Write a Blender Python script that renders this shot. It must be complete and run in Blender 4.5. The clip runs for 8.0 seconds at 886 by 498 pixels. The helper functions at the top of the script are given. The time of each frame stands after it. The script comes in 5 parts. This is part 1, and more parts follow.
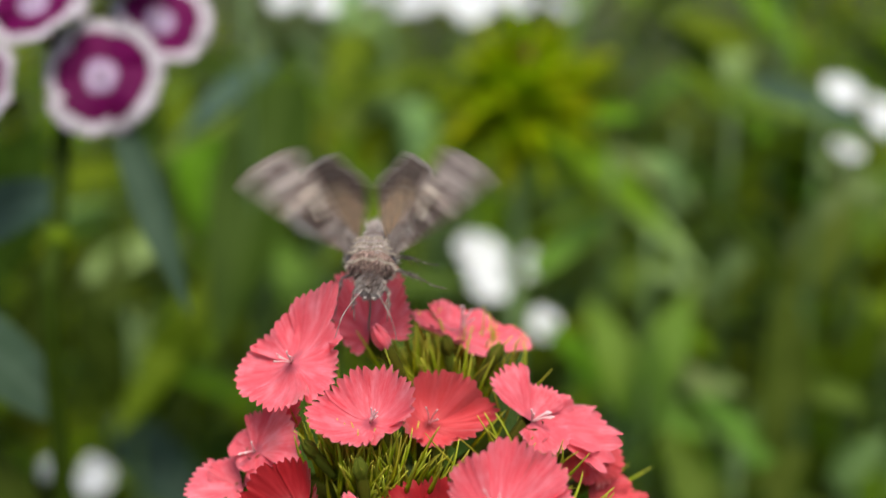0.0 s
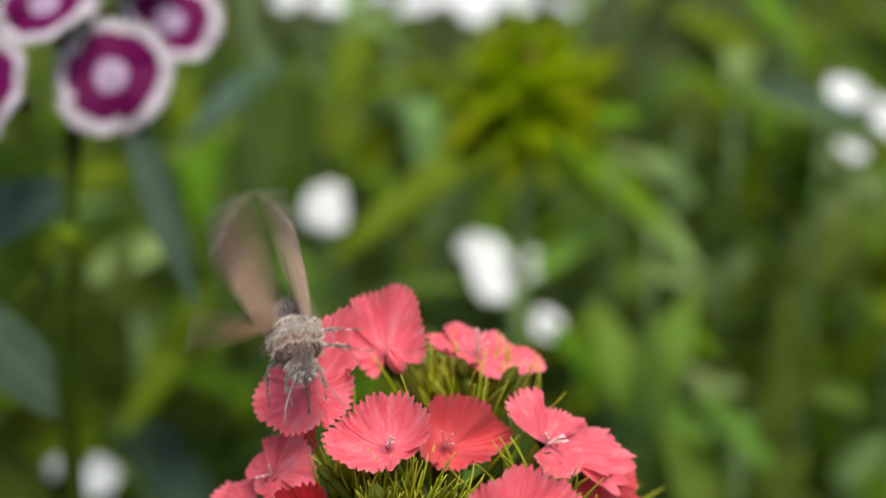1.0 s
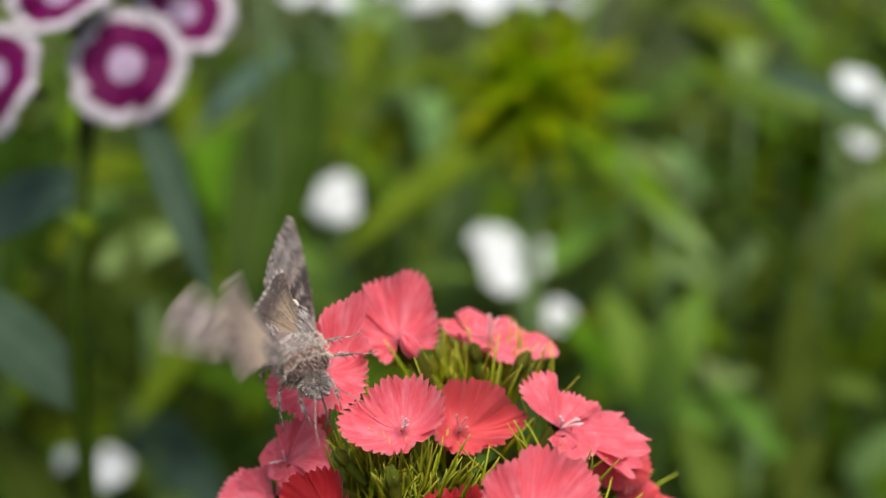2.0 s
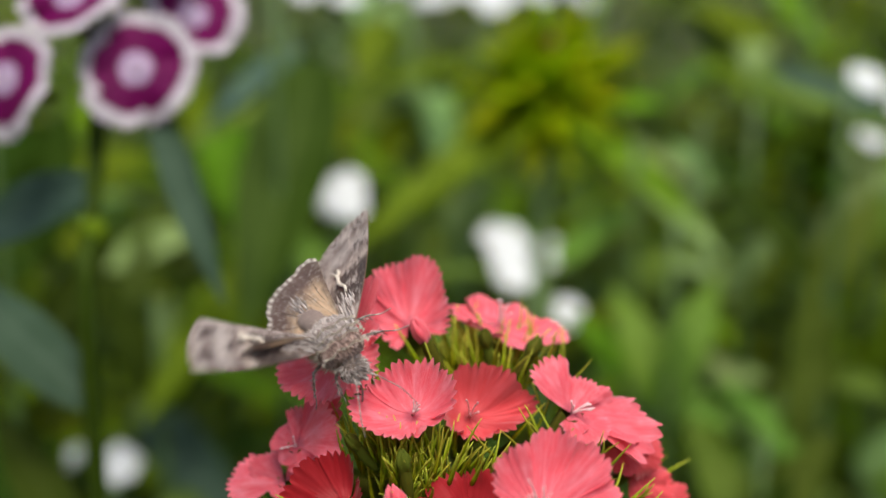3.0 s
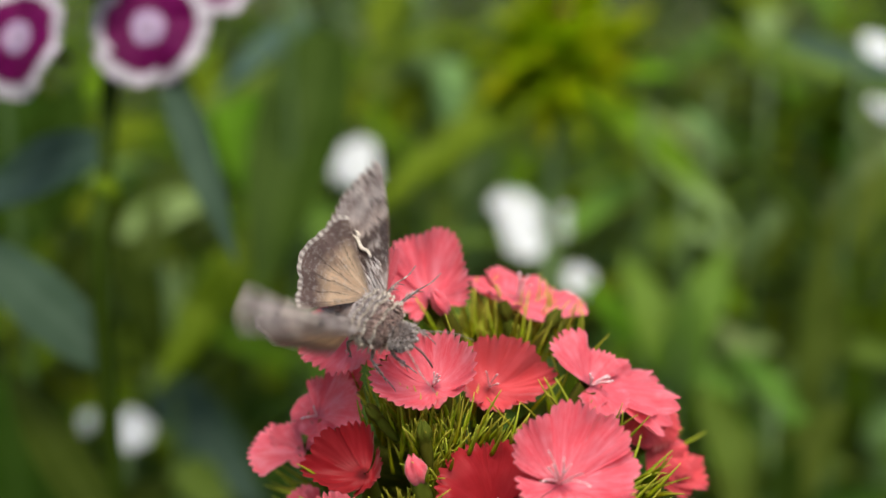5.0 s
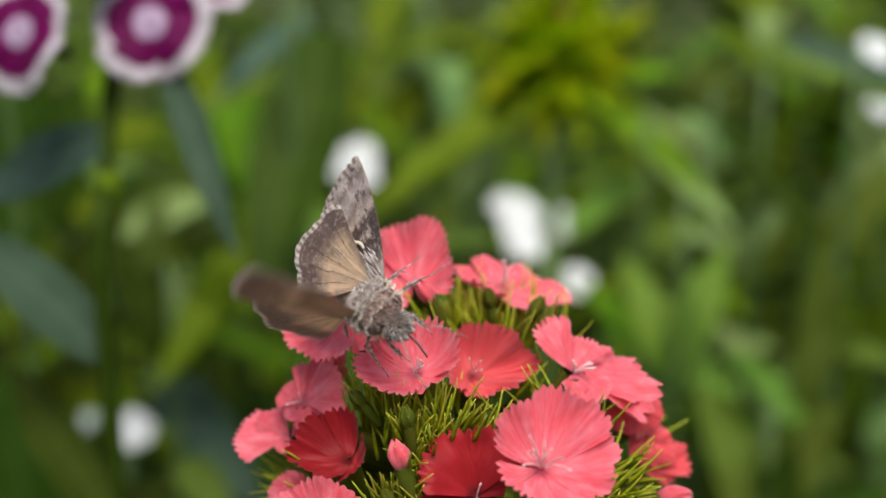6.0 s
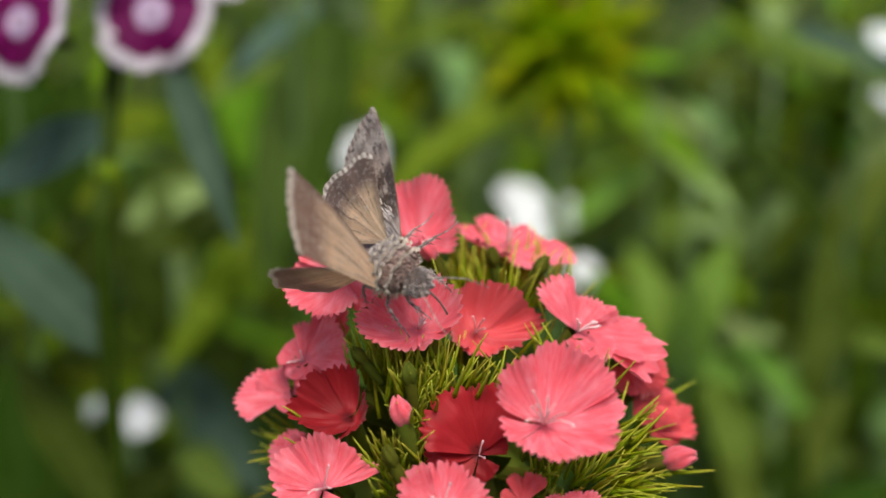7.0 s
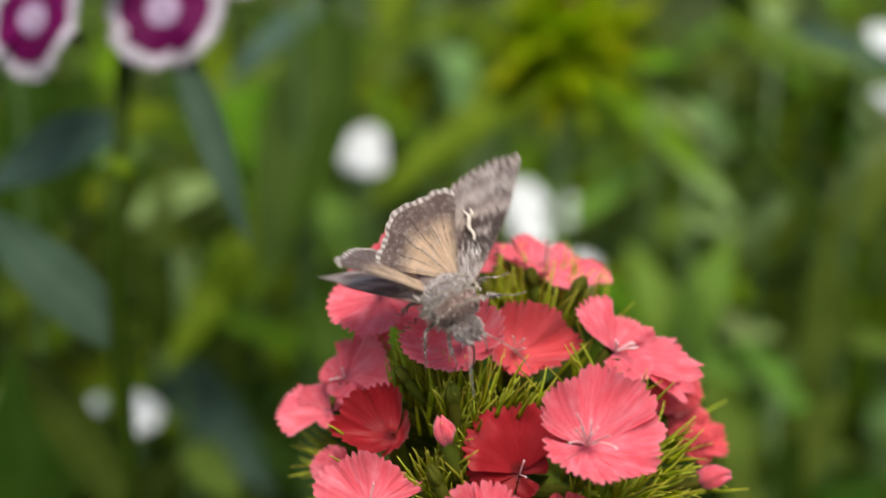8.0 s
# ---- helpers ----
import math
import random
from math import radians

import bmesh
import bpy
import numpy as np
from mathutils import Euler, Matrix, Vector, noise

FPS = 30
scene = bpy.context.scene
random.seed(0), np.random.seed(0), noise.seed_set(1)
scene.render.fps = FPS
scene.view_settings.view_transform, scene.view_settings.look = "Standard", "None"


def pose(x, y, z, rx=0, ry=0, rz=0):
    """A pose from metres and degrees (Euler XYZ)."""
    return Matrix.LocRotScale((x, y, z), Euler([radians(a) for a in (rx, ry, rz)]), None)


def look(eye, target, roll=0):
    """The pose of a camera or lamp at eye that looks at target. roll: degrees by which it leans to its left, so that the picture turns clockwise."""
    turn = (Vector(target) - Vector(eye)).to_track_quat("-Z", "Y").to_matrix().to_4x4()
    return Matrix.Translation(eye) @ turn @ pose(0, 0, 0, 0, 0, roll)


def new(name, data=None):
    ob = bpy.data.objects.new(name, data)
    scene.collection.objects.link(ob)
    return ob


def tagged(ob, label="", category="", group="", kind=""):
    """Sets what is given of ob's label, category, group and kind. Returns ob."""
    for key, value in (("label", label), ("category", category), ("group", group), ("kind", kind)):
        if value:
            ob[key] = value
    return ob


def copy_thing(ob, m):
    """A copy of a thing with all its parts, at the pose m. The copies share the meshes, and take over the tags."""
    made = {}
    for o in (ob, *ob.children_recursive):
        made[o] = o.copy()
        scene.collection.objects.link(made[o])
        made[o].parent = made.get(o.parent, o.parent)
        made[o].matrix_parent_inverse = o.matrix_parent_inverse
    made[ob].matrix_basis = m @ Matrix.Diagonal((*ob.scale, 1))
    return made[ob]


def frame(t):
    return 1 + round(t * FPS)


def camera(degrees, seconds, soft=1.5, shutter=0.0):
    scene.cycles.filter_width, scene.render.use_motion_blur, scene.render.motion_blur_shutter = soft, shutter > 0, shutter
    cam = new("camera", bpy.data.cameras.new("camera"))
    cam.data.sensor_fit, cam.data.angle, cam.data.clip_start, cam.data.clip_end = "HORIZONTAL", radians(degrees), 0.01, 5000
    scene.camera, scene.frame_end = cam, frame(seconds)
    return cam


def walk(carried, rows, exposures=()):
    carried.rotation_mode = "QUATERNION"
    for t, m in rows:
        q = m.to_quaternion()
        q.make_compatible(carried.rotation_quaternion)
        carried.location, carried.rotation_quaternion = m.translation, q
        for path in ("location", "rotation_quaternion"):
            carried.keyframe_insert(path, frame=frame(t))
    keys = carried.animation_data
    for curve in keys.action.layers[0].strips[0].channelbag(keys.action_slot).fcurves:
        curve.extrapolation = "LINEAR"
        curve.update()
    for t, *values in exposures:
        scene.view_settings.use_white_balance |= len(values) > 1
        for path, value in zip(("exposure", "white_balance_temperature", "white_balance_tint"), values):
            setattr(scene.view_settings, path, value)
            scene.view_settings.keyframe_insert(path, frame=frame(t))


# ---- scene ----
# A silver-marked moth on a coral sweet william head in a flower bed; all in metres.
MM = 0.001
cam = camera(36.0, 8.0, soft=1.5, shutter=0.5)
cam.data.dof.use_dof = True
cam.data.dof.focus_distance = 0.168
cam.data.dof.aperture_fstop = 9.6
CAMERA_ROWS = [
    (0.0, 0.0000, 0.0000, 0.5200, 75.000, -0.001, 0.000),
    (0.5, 0.0017, 0.0005, 0.5248, 74.511, -0.154, 0.216),
    (1.0, 0.0013, -0.0002, 0.5247, 74.464, -0.015, 0.334),
    (1.5, -0.0027, -0.0013, 0.5190, 75.137, 0.032, 0.030),
    (3.0, -0.0050, -0.0013, 0.5156, 75.127, 0.108, 0.350),
    (3.5, -0.0049, -0.0010, 0.5160, 74.415, 0.355, 0.537),
    (4.0, -0.0050, -0.0009, 0.5150, 74.029, 0.339, 0.615),
    (4.5, -0.0052, -0.0011, 0.5147, 73.912, 0.184, 0.734),
    (6.0, -0.0055, -0.0038, 0.5159, 73.856, 0.023, 0.788),
    (6.5, -0.0056, -0.0032, 0.5152, 73.677, -0.073, 0.797),
    (7.0, -0.0049, -0.0032, 0.5154, 73.451, -0.036, 1.136),
    (7.5, -0.0050, -0.0043, 0.5168, 73.240, -0.054, 1.152),
    (8.0, -0.0057, -0.0049, 0.5183, 73.052, -0.216, 1.123),
]
walk(cam, [(t, pose(x, y, z, rx, ry, rz)) for t, x, y, z, rx, ry, rz in CAMERA_ROWS], [(0, 0.08, 6550, 10), (8, 0.08, 6550, 10)])

# ---- light: bright, thinly clouded sky ----
SUN_ELEVATION, SUN_TURN = 61.0, 166.0
world = bpy.data.worlds.new("sky")
scene.world = world
world.use_nodes = True
wn = world.node_tree.nodes
sky = wn.new("ShaderNodeTexSky")
sky.sky_type, sky.sun_disc = "NISHITA", False
sky.sun_elevation, sky.sun_rotation = radians(SUN_ELEVATION), radians(SUN_TURN)
sky.air_density, sky.dust_density = 1.0, 4.0
world.node_tree.links.new(sky.outputs[0], wn["Background"].inputs[0])
wn["Background"].inputs[1].default_value = 0.125
sun = new("sun", bpy.data.lights.new("sun", "SUN"))
sun.data.energy, sun.data.angle, sun.data.color = 3.6, radians(30), (1.0, 0.94, 0.82)
az, el = radians(SUN_TURN), radians(SUN_ELEVATION)
toward = Vector((math.sin(az) * math.cos(el), math.cos(az) * math.cos(el), math.sin(el)))
sun.matrix_world = look(toward * 5, (0, 0, 0))


# ---- materials ----
def shader(name):
    m = bpy.data.materials.new(name)
    m.use_nodes = True
    return m, m.node_tree.nodes, m.node_tree.links, m.node_tree.nodes["Principled BSDF"]


def ramp(nodes, stops):
    r = nodes.new("ShaderNodeValToRGB")
    while len(r.color_ramp.elements) < len(stops):
        r.color_ramp.elements.new(0.5)
    for e, (at, c) in zip(r.color_ramp.elements, stops):
        e.position, e.color = at, (*c, 1)
    return r


def noise_node(nodes, links, vec, scale, detail=4.0, rough=0.6):
    n = nodes.new("ShaderNodeTexNoise")
    n.inputs["Scale"].default_value, n.inputs["Detail"].default_value, n.inputs["Roughness"].default_value = scale, detail, rough
    if vec is not None:
        links.new(vec, n.inputs["Vector"])
    return n.outputs["Fac"]


def mix(nodes, links, fac, a, b, blend="MIX"):
    x = nodes.new("ShaderNodeMix")
    x.data_type, x.blend_type = "RGBA", blend
    for sock, v in ((x.inputs["Factor"], fac), (x.inputs["A"], a), (x.inputs["B"], b)):
        if isinstance(v, tuple):
            sock.default_value = (*v, 1)
        elif isinstance(v, (int, float)):
            sock.default_value = v
        else:
            links.new(v, sock)
    return x.outputs["Result"]


def calc(nodes, links, op, a, b=0.0, c=0.0, clamp=False):
    x = nodes.new("ShaderNodeMath")
    x.operation, x.use_clamp = op, clamp
    for sock, v in zip(x.inputs, (a, b, c)):
        if isinstance(v, (int, float)):
            sock.default_value = v
        else:
            links.new(v, sock)
    return x.outputs[0]


def stretched(nodes, links, vec, sx, sy, sz):
    m = nodes.new("ShaderNodeMapping")
    m.inputs["Scale"].default_value = (sx, sy, sz)
    links.new(vec, m.inputs["Vector"])
    return m.outputs[0]


def relief(nodes, links, p, height, strength, distance):
    b = nodes.new("ShaderNodeBump")
    b.inputs["Strength"].default_value, b.inputs["Distance"].default_value = strength, distance
    links.new(height, b.inputs["Height"])
    links.new(b.outputs[0], p.inputs["Normal"])
    return b


def thin(nodes, links, p, colour, share):
    """Lets part of the light through a leaf or petal."""
    out = next(n for n in nodes if n.type == "OUTPUT_MATERIAL")
    t, x = nodes.new("ShaderNodeBsdfTranslucent"), nodes.new("ShaderNodeMixShader")
    if isinstance(colour, tuple):
        t.inputs[0].default_value = (*colour, 1)
    else:
        links.new(colour, t.inputs[0])
    x.inputs[0].default_value = share
    links.new(p.outputs[0], x.inputs[1])
    links.new(t.outputs[0], x.inputs[2])
    links.new(x.outputs[0], out.inputs["Surface"])


def uv_parts(nodes, links):
    tc, sp = nodes.new("ShaderNodeTexCoord"), nodes.new("ShaderNodeSeparateXYZ")
    links.new(tc.outputs["UV"], sp.inputs[0])
    return tc, sp.outputs[0], sp.outputs[1]


def petal_material(name, base, pale, throat, rim=None, eye_colour=None, share=0.3, sheen=0.25):
    """u runs across the petal, v from the throat to the toothed rim."""
    m, n, l, p = shader(name)
    tc, u, v = uv_parts(n, l)
    info = n.new("ShaderNodeObjectInfo")
    shift = n.new("ShaderNodeVectorMath")
    shift.operation = "ADD"
    comb = n.new("ShaderNodeCombineXYZ")
    l.new(calc(n, l, "MULTIPLY", info.outputs["Random"], 37.0), comb.inputs[2])
    l.new(tc.outputs["UV"], shift.inputs[0])
    l.new(comb.outputs[0], shift.inputs[1])
    vec = shift.outputs[0]
    streak = noise_node(n, l, stretched(n, l, vec, 46, 2.6, 1), 1.0, 5.0, 0.75)
    fine = noise_node(n, l, stretched(n, l, vec, 150, 14.0, 1), 1.0, 3.0, 0.7)
    blotch = noise_node(n, l, stretched(n, l, vec, 3, 3, 1), 1.0, 2.0)
    s = calc(n, l, "MULTIPLY", ramp_value(n, l, streak, 0.44, 0.74), calc(n, l, "MULTIPLY_ADD", v, -0.15, 0.75))
    col = mix(n, l, s, base, pale)
    # broad pale patches: the petal's sheen put into the colour
    sheen_wash = noise_node(n, l, stretched(n, l, vec, 4.5, 2.4, 1), 1.0, 3.0, 0.55)
    col = mix(n, l, calc(n, l, "MULTIPLY", ramp_value(n, l, sheen_wash, 0.46, 0.70), 0.55), col, pale)
    col = mix(n, l, calc(n, l, "MULTIPLY", ramp_value(n, l, blotch, 0.4, 0.75), 0.45), col, tuple(0.86 * c for c in base))
    col = mix(n, l, calc(n, l, "MULTIPLY", ramp_value(n, l, fine, 0.55, 0.8), 0.35), col, pale)
    if rim:
        wob = calc(n, l, "MULTIPLY_ADD", blotch, 0.12, v)
        col = mix(n, l, ramp_value(n, l, wob, 0.77, 0.85), col, rim)
    if eye_colour:
        col = mix(n, l, ramp_value(n, l, v, 0.29, 0.19), col, eye_colour)
    col = mix(n, l, ramp_value(n, l, v, 0.2, 0.08), col, throat)
    grit = noise_node(n, l, stretched(n, l, vec, 95, 75, 1), 1.0, 2.0, 0.5)
    col = mix(n, l, calc(n, l, "MULTIPLY", ramp_value(n, l, grit, 0.60, 0.72), 0.3), col, pale)
    # pale rim: light at the thin petal edge, put into the colour
    col = mix(n, l, calc(n, l, "MULTIPLY", ramp_value(n, l, calc(n, l, "MULTIPLY_ADD", streak, 0.2, v), 0.92, 1.12), 0.25), col, pale)
    vary = calc(n, l, "MULTIPLY_ADD", info.outputs["Random"], 0.26, 0.84)
    hsv = n.new("ShaderNodeHueSaturation")
    l.new(vary, hsv.inputs["Value"])
    l.new(col, hsv.inputs["Color"])
    l.new(hsv.outputs[0], p.inputs["Base Color"])
    p.inputs["Roughness"].default_value = 0.55
    p.inputs["Sheen Weight"].default_value = sheen * 1.6
    p.inputs["Specular IOR Level"].default_value = 0.3 if sheen > 0.05 else 0.08
    relief(n, l, p, calc(n, l, "ADD", streak, calc(n, l, "MULTIPLY", fine, 0.4)), 0.03, 0.0003)
    thin(n, l, p, hsv.outputs[0], share)
    return m


def ramp_value(n, l, v, lo, hi):
    r = n.new("ShaderNodeMapRange")
    r.inputs["From Min"].default_value, r.inputs["From Max"].default_value = lo, hi
    l.new(v, r.inputs["Value"])
    return r.outputs[0]


def leaf_material(name, dark, light, rib, rough=0.5, share=0.25, spread=0.5, tip=None):
    m, n, l, p = shader(name)
    tc, u, v = uv_parts(n, l)
    info = n.new("ShaderNodeObjectInfo")
    big = noise_node(n, l, tc.outputs["Object"], 60.0, 3.0)
    small = noise_node(n, l, stretched(n, l, tc.outputs["UV"], 40, 5, 1), 1.0, 4.0)
    col = mix(n, l, ramp_value(n, l, big, 0.3, 0.7), dark, light)
    col = mix(n, l, calc(n, l, "MULTIPLY", ramp_value(n, l, small, 0.45, 0.75), 0.4), col, light)
    mid = calc(n, l, "ABSOLUTE", calc(n, l, "SUBTRACT", u, 0.5))
    col = mix(n, l, ramp_value(n, l, mid, 0.06, 0.02), col, rib)
    if tip:
        col = mix(n, l, ramp_value(n, l, v, 0.35, 0.95), col, tip)
    hsv = n.new("ShaderNodeHueSaturation")
    l.new(calc(n, l, "MULTIPLY_ADD", info.outputs["Random"], spread, 1.0 - spread * 0.5), hsv.inputs["Value"])
    l.new(calc(n, l, "MULTIPLY_ADD", info.outputs["Random"], 0.05, 0.475), hsv.inputs["Hue"])
    l.new(col, hsv.inputs["Color"])
    l.new(hsv.outputs[0], p.inputs["Base Color"])
    p.inputs["Roughness"].default_value = rough
    p.inputs["Specular IOR Level"].default_value = 0.05
    relief(n, l, p, small, 0.3, 0.0005)
    thin(n, l, p, hsv.outputs[0], share)
    return m


def grain_material(name, stops, scale, rough=0.7, bump=0.4, distance=0.0005, island=False, metal=0.0):
    m, n, l, p = shader(name)
    tc = n.new("ShaderNodeTexCoord")
    a = noise_node(n, l, tc.outputs["Object"], scale, 5.0, 0.65)
    b = noise_node(n, l, tc.outputs["Object"], scale * 7, 3.0)
    v = calc(n, l, "MULTIPLY_ADD", b, 0.3, calc(n, l, "MULTIPLY", a, 0.75))
    if island:
        g = n.new("ShaderNodeNewGeometry")
        v = calc(n, l, "MULTIPLY_ADD", g.outputs["Random Per Island"], 0.6, calc(n, l, "MULTIPLY", v, 0.5))
    r = ramp(n, stops)
    l.new(v, r.inputs[0])
    l.new(r.outputs[0], p.inputs["Base Color"])
    p.inputs["Roughness"].default_value, p.inputs["Metallic"].default_value = rough, metal
    relief(n, l, p, b, bump, distance)
    return m


def fore_wing_material():
    """u from the hinge to the outer margin, v from the leading to the trailing edge."""
    m, n, l, p = shader("fore_wing_upper")
    tc, u, v = uv_parts(n, l)
    obj = tc.outputs["Object"]
    a = noise_node(n, l, stretched(n, l, obj, 0.7, 1.25, 1), 430.0, 6.0, 0.72)
    b = noise_node(n, l, obj, 1500.0, 4.0, 0.7)
    along = noise_node(n, l, stretched(n, l, tc.outputs["UV"], 6, 30, 1), 1.0, 3.0)
    uu = calc(n, l, "MULTIPLY_ADD", calc(n, l, "SUBTRACT", a, 0.5), 0.22, u)
    band = ramp(n, [(0.0, (0.26, 0.195, 0.178)), (0.18, (0.40, 0.33, 0.305)), (0.26, (0.14, 0.098, 0.086)), (0.36, (0.092, 0.064, 0.057)), (0.55, (0.12, 0.085, 0.075)), (0.60, (0.66, 0.58, 0.54)), (0.67, (0.36, 0.29, 0.27)), (0.78, (0.68, 0.62, 0.60)), (0.87, (0.28, 0.215, 0.20)), (0.95, (0.60, 0.54, 0.52))])
    l.new(uu, band.inputs[0])
    rear = mix(n, l, ramp_value(n, l, along, 0.35, 0.7), (0.34, 0.27, 0.25), (0.64, 0.56, 0.53))
    col = mix(n, l, ramp_value(n, l, calc(n, l, "MULTIPLY_ADD", a, 0.35, v), 0.92, 1.12), band.outputs[0], rear)
    col = mix(n, l, calc(n, l, "MULTIPLY", ramp_value(n, l, a, 0.53, 0.62), 0.75), col, (0.78, 0.72, 0.69))
    col = mix(n, l, calc(n, l, "MULTIPLY", ramp_value(n, l, a, 0.48, 0.41), 0.85), col, (0.07, 0.048, 0.045))
    col = mix(n, l, calc(n, l, "MULTIPLY", ramp_value(n, l, b, 0.52, 0.75), 0.45), col, (0.44, 0.38, 0.36))
    col = mix(n, l, calc(n, l, "MULTIPLY", ramp_value(n, l, b, 0.45, 0.25), 0.55), col, (0.06, 0.042, 0.04))
    edge = calc(n, l, "SINE", calc(n, l, "MULTIPLY", v, 62.0))
    fringe = mix(n, l, ramp_value(n, l, calc(n, l, "MULTIPLY_ADD", b, 2.0, calc(n, l, "MULTIPLY_ADD", edge, 0.5, -1.0)), -0.6, 0.6), (0.22, 0.16, 0.145), (0.62, 0.55, 0.52))
    col = mix(n, l, ramp_value(n, l, u, 0.945, 0.96), col, fringe)
    l.new(col, p.inputs["Base Color"])
    p.inputs["Roughness"].default_value = 0.62
    p.inputs["Sheen Weight"].default_value = 0.3
    relief(n, l, p, b, 0.5, 0.0002)
    thin(n, l, p, col, 0.55)
    return m


def hind_wing_material(name, inner, border, fringe_colour, vein, share=0.35, veins=0.5):
    m, n, l, p = shader(name)
    tc, u, v = uv_parts(n, l)
    obj = tc.outputs["Object"]
    a = noise_node(n, l, obj, 500.0, 4.0)
    b = noise_node(n, l, obj, 1800.0, 4.0)
    uu = calc(n, l, "MULTIPLY_ADD", calc(n, l, "SUBTRACT", a, 0.5), 0.2, u)
    col = mix(n, l, ramp_value(n, l, uu, 0.54, 0.76), inner, border)
    run = noise_node(n, l, stretched(n, l, tc.outputs["UV"], 2.4, 9, 1), 1.0, 4.0, 0.7)
    col = mix(n, l, calc(n, l, "MULTIPLY", ramp_value(n, l, run, 0.48, 0.62), 0.55), col, border)
    col = mix(n, l, calc(n, l, "MULTIPLY", ramp_value(n, l, calc(n, l, "MULTIPLY_ADD", a, 0.12, v), 0.2, 0.06), 0.85), col, vein)
    wander = calc(n, l, "MULTIPLY_ADD", calc(n, l, "SUBTRACT", run, 0.5), 0.16, v)
    ribs = calc(n, l, "ABSOLUTE", calc(n, l, "SINE", calc(n, l, "MULTIPLY", wander, 20.0)))
    col = mix(n, l, calc(n, l, "MULTIPLY", ramp_value(n, l, ribs, 0.20, 0.04), calc(n, l, "MULTIPLY", ramp_value(n, l, u, 0.12, 0.5), veins)), col, vein)
    col = mix(n, l, calc(n, l, "MULTIPLY", ramp_value(n, l, b, 0.5, 0.75), 0.4), col, fringe_colour)
    edge = calc(n, l, "SINE", calc(n, l, "MULTIPLY", v, 112.0))
    col = mix(n, l, calc(n, l, "MULTIPLY", ramp_value(n, l, u, 0.93, 0.95), ramp_value(n, l, calc(n, l, "MULTIPLY_ADD", b, 2.0, calc(n, l, "MULTIPLY_ADD", edge, 0.5, -1.0)), -0.8, 0.6)), col, fringe_colour)
    l.new(col, p.inputs["Base Color"])
    p.inputs["Roughness"].default_value = 0.6
    p.inputs["Sheen Weight"].default_value = 0.3 if share > 0.2 else 0.0
    relief(n, l, p, calc(n, l, "MULTIPLY_ADD", ribs, 0.5, b), 0.25, 0.0002)
    thin(n, l, p, col, share)
    return m


CORAL = petal_material("coral_petal", (0.82, 0.078, 0.118), (0.93, 0.32, 0.41), (0.58, 0.10, 0.15))
# Shade of the deep-set coral florets put into crimson; also a bud tip's red.
CRIMSON_SHADE = petal_material("shaded_crimson_petal", (0.31, 0.004, 0.010), (0.42, 0.022, 0.032), (0.15, 0.008, 0.01), sheen=0.08)
SALMON = petal_material("salmon_petal", (0.66, 0.050, 0.062), (0.76, 0.13, 0.16), (0.40, 0.05, 0.06))
PURPLE = petal_material("purple_ringed_petal", (0.088, 0.0, 0.046), (0.145, 0.0, 0.092), (0.42, 0.33, 0.50), rim=(0.50, 0.48, 0.54), eye_colour=(0.46, 0.36, 0.54), share=0.1, sheen=0.03)
WHITE = petal_material("white_petal", (0.80, 0.85, 0.90), (0.84, 0.88, 0.92), (0.7, 0.74, 0.62), share=0.2)
LEAF_GREEN = leaf_material("mid_green_leaf", (0.075, 0.155, 0.003), (0.14, 0.25, 0.014), (0.17, 0.28, 0.03), share=0.32)
LEAF_BLUE = leaf_material("glaucous_leaf", (0.070, 0.133, 0.015), (0.135, 0.225, 0.036), (0.16, 0.25, 0.05), rough=0.42)
LEAF_STEEL = leaf_material("blue_grey_leaf", (0.032, 0.066, 0.042), (0.066, 0.115, 0.080), (0.08, 0.13, 0.095), rough=0.45, spread=0.3)
# Dark leaf green that also carries the bed's shadows and dim left side.
LEAF_DARK_SHADE = leaf_material("dark_and_shaded_leaf", (0.021, 0.043, 0.003), (0.042, 0.074, 0.008), (0.055, 0.09, 0.014))
LEAF_LIME = leaf_material("yellow_green_leaf", (0.285, 0.395, 0.003), (0.385, 0.51, 0.005), (0.40, 0.52, 0.008), share=0.58, spread=0.3)
LEAF_LIGHT = leaf_material("pale_green_leaf", (0.130, 0.228, 0.022), (0.198, 0.32, 0.054), (0.23, 0.355, 0.08), share=0.3)
# Glaucous green, made paler by the sky's reflection put into its colour.
LEAF_PALE_SKY = leaf_material("sky_paled_glaucous_leaf", (0.170, 0.285, 0.085), (0.255, 0.385, 0.140), (0.29, 0.42, 0.17), rough=0.42, share=0.2, spread=0.3)
LEAF_LOW = leaf_material("low_green_leaf", (0.078, 0.132, 0.002), (0.135, 0.205, 0.006), (0.14, 0.215, 0.02))
BRACT = leaf_material("bract_green", (0.17, 0.225, 0.004), (0.38, 0.43, 0.014), (0.38, 0.43, 0.018), rough=0.4, share=0.2, spread=0.6, tip=(0.55, 0.54, 0.07))
BUD_GREEN = leaf_material("bud_green", (0.29, 0.37, 0.003), (0.39, 0.465, 0.005), (0.40, 0.475, 0.007), share=0.0, spread=0.3)
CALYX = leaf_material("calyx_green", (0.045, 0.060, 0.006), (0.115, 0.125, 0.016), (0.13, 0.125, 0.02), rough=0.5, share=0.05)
STEM = grain_material("stem_green", [(0.25, (0.04, 0.085, 0.02)), (0.75, (0.09, 0.16, 0.04))], 300.0, 0.5)
STAMEN = grain_material("stamen_white", [(0.3, (0.72, 0.42, 0.46)), (0.7, (0.80, 0.62, 0.64))], 900.0, 0.5, 0.2)
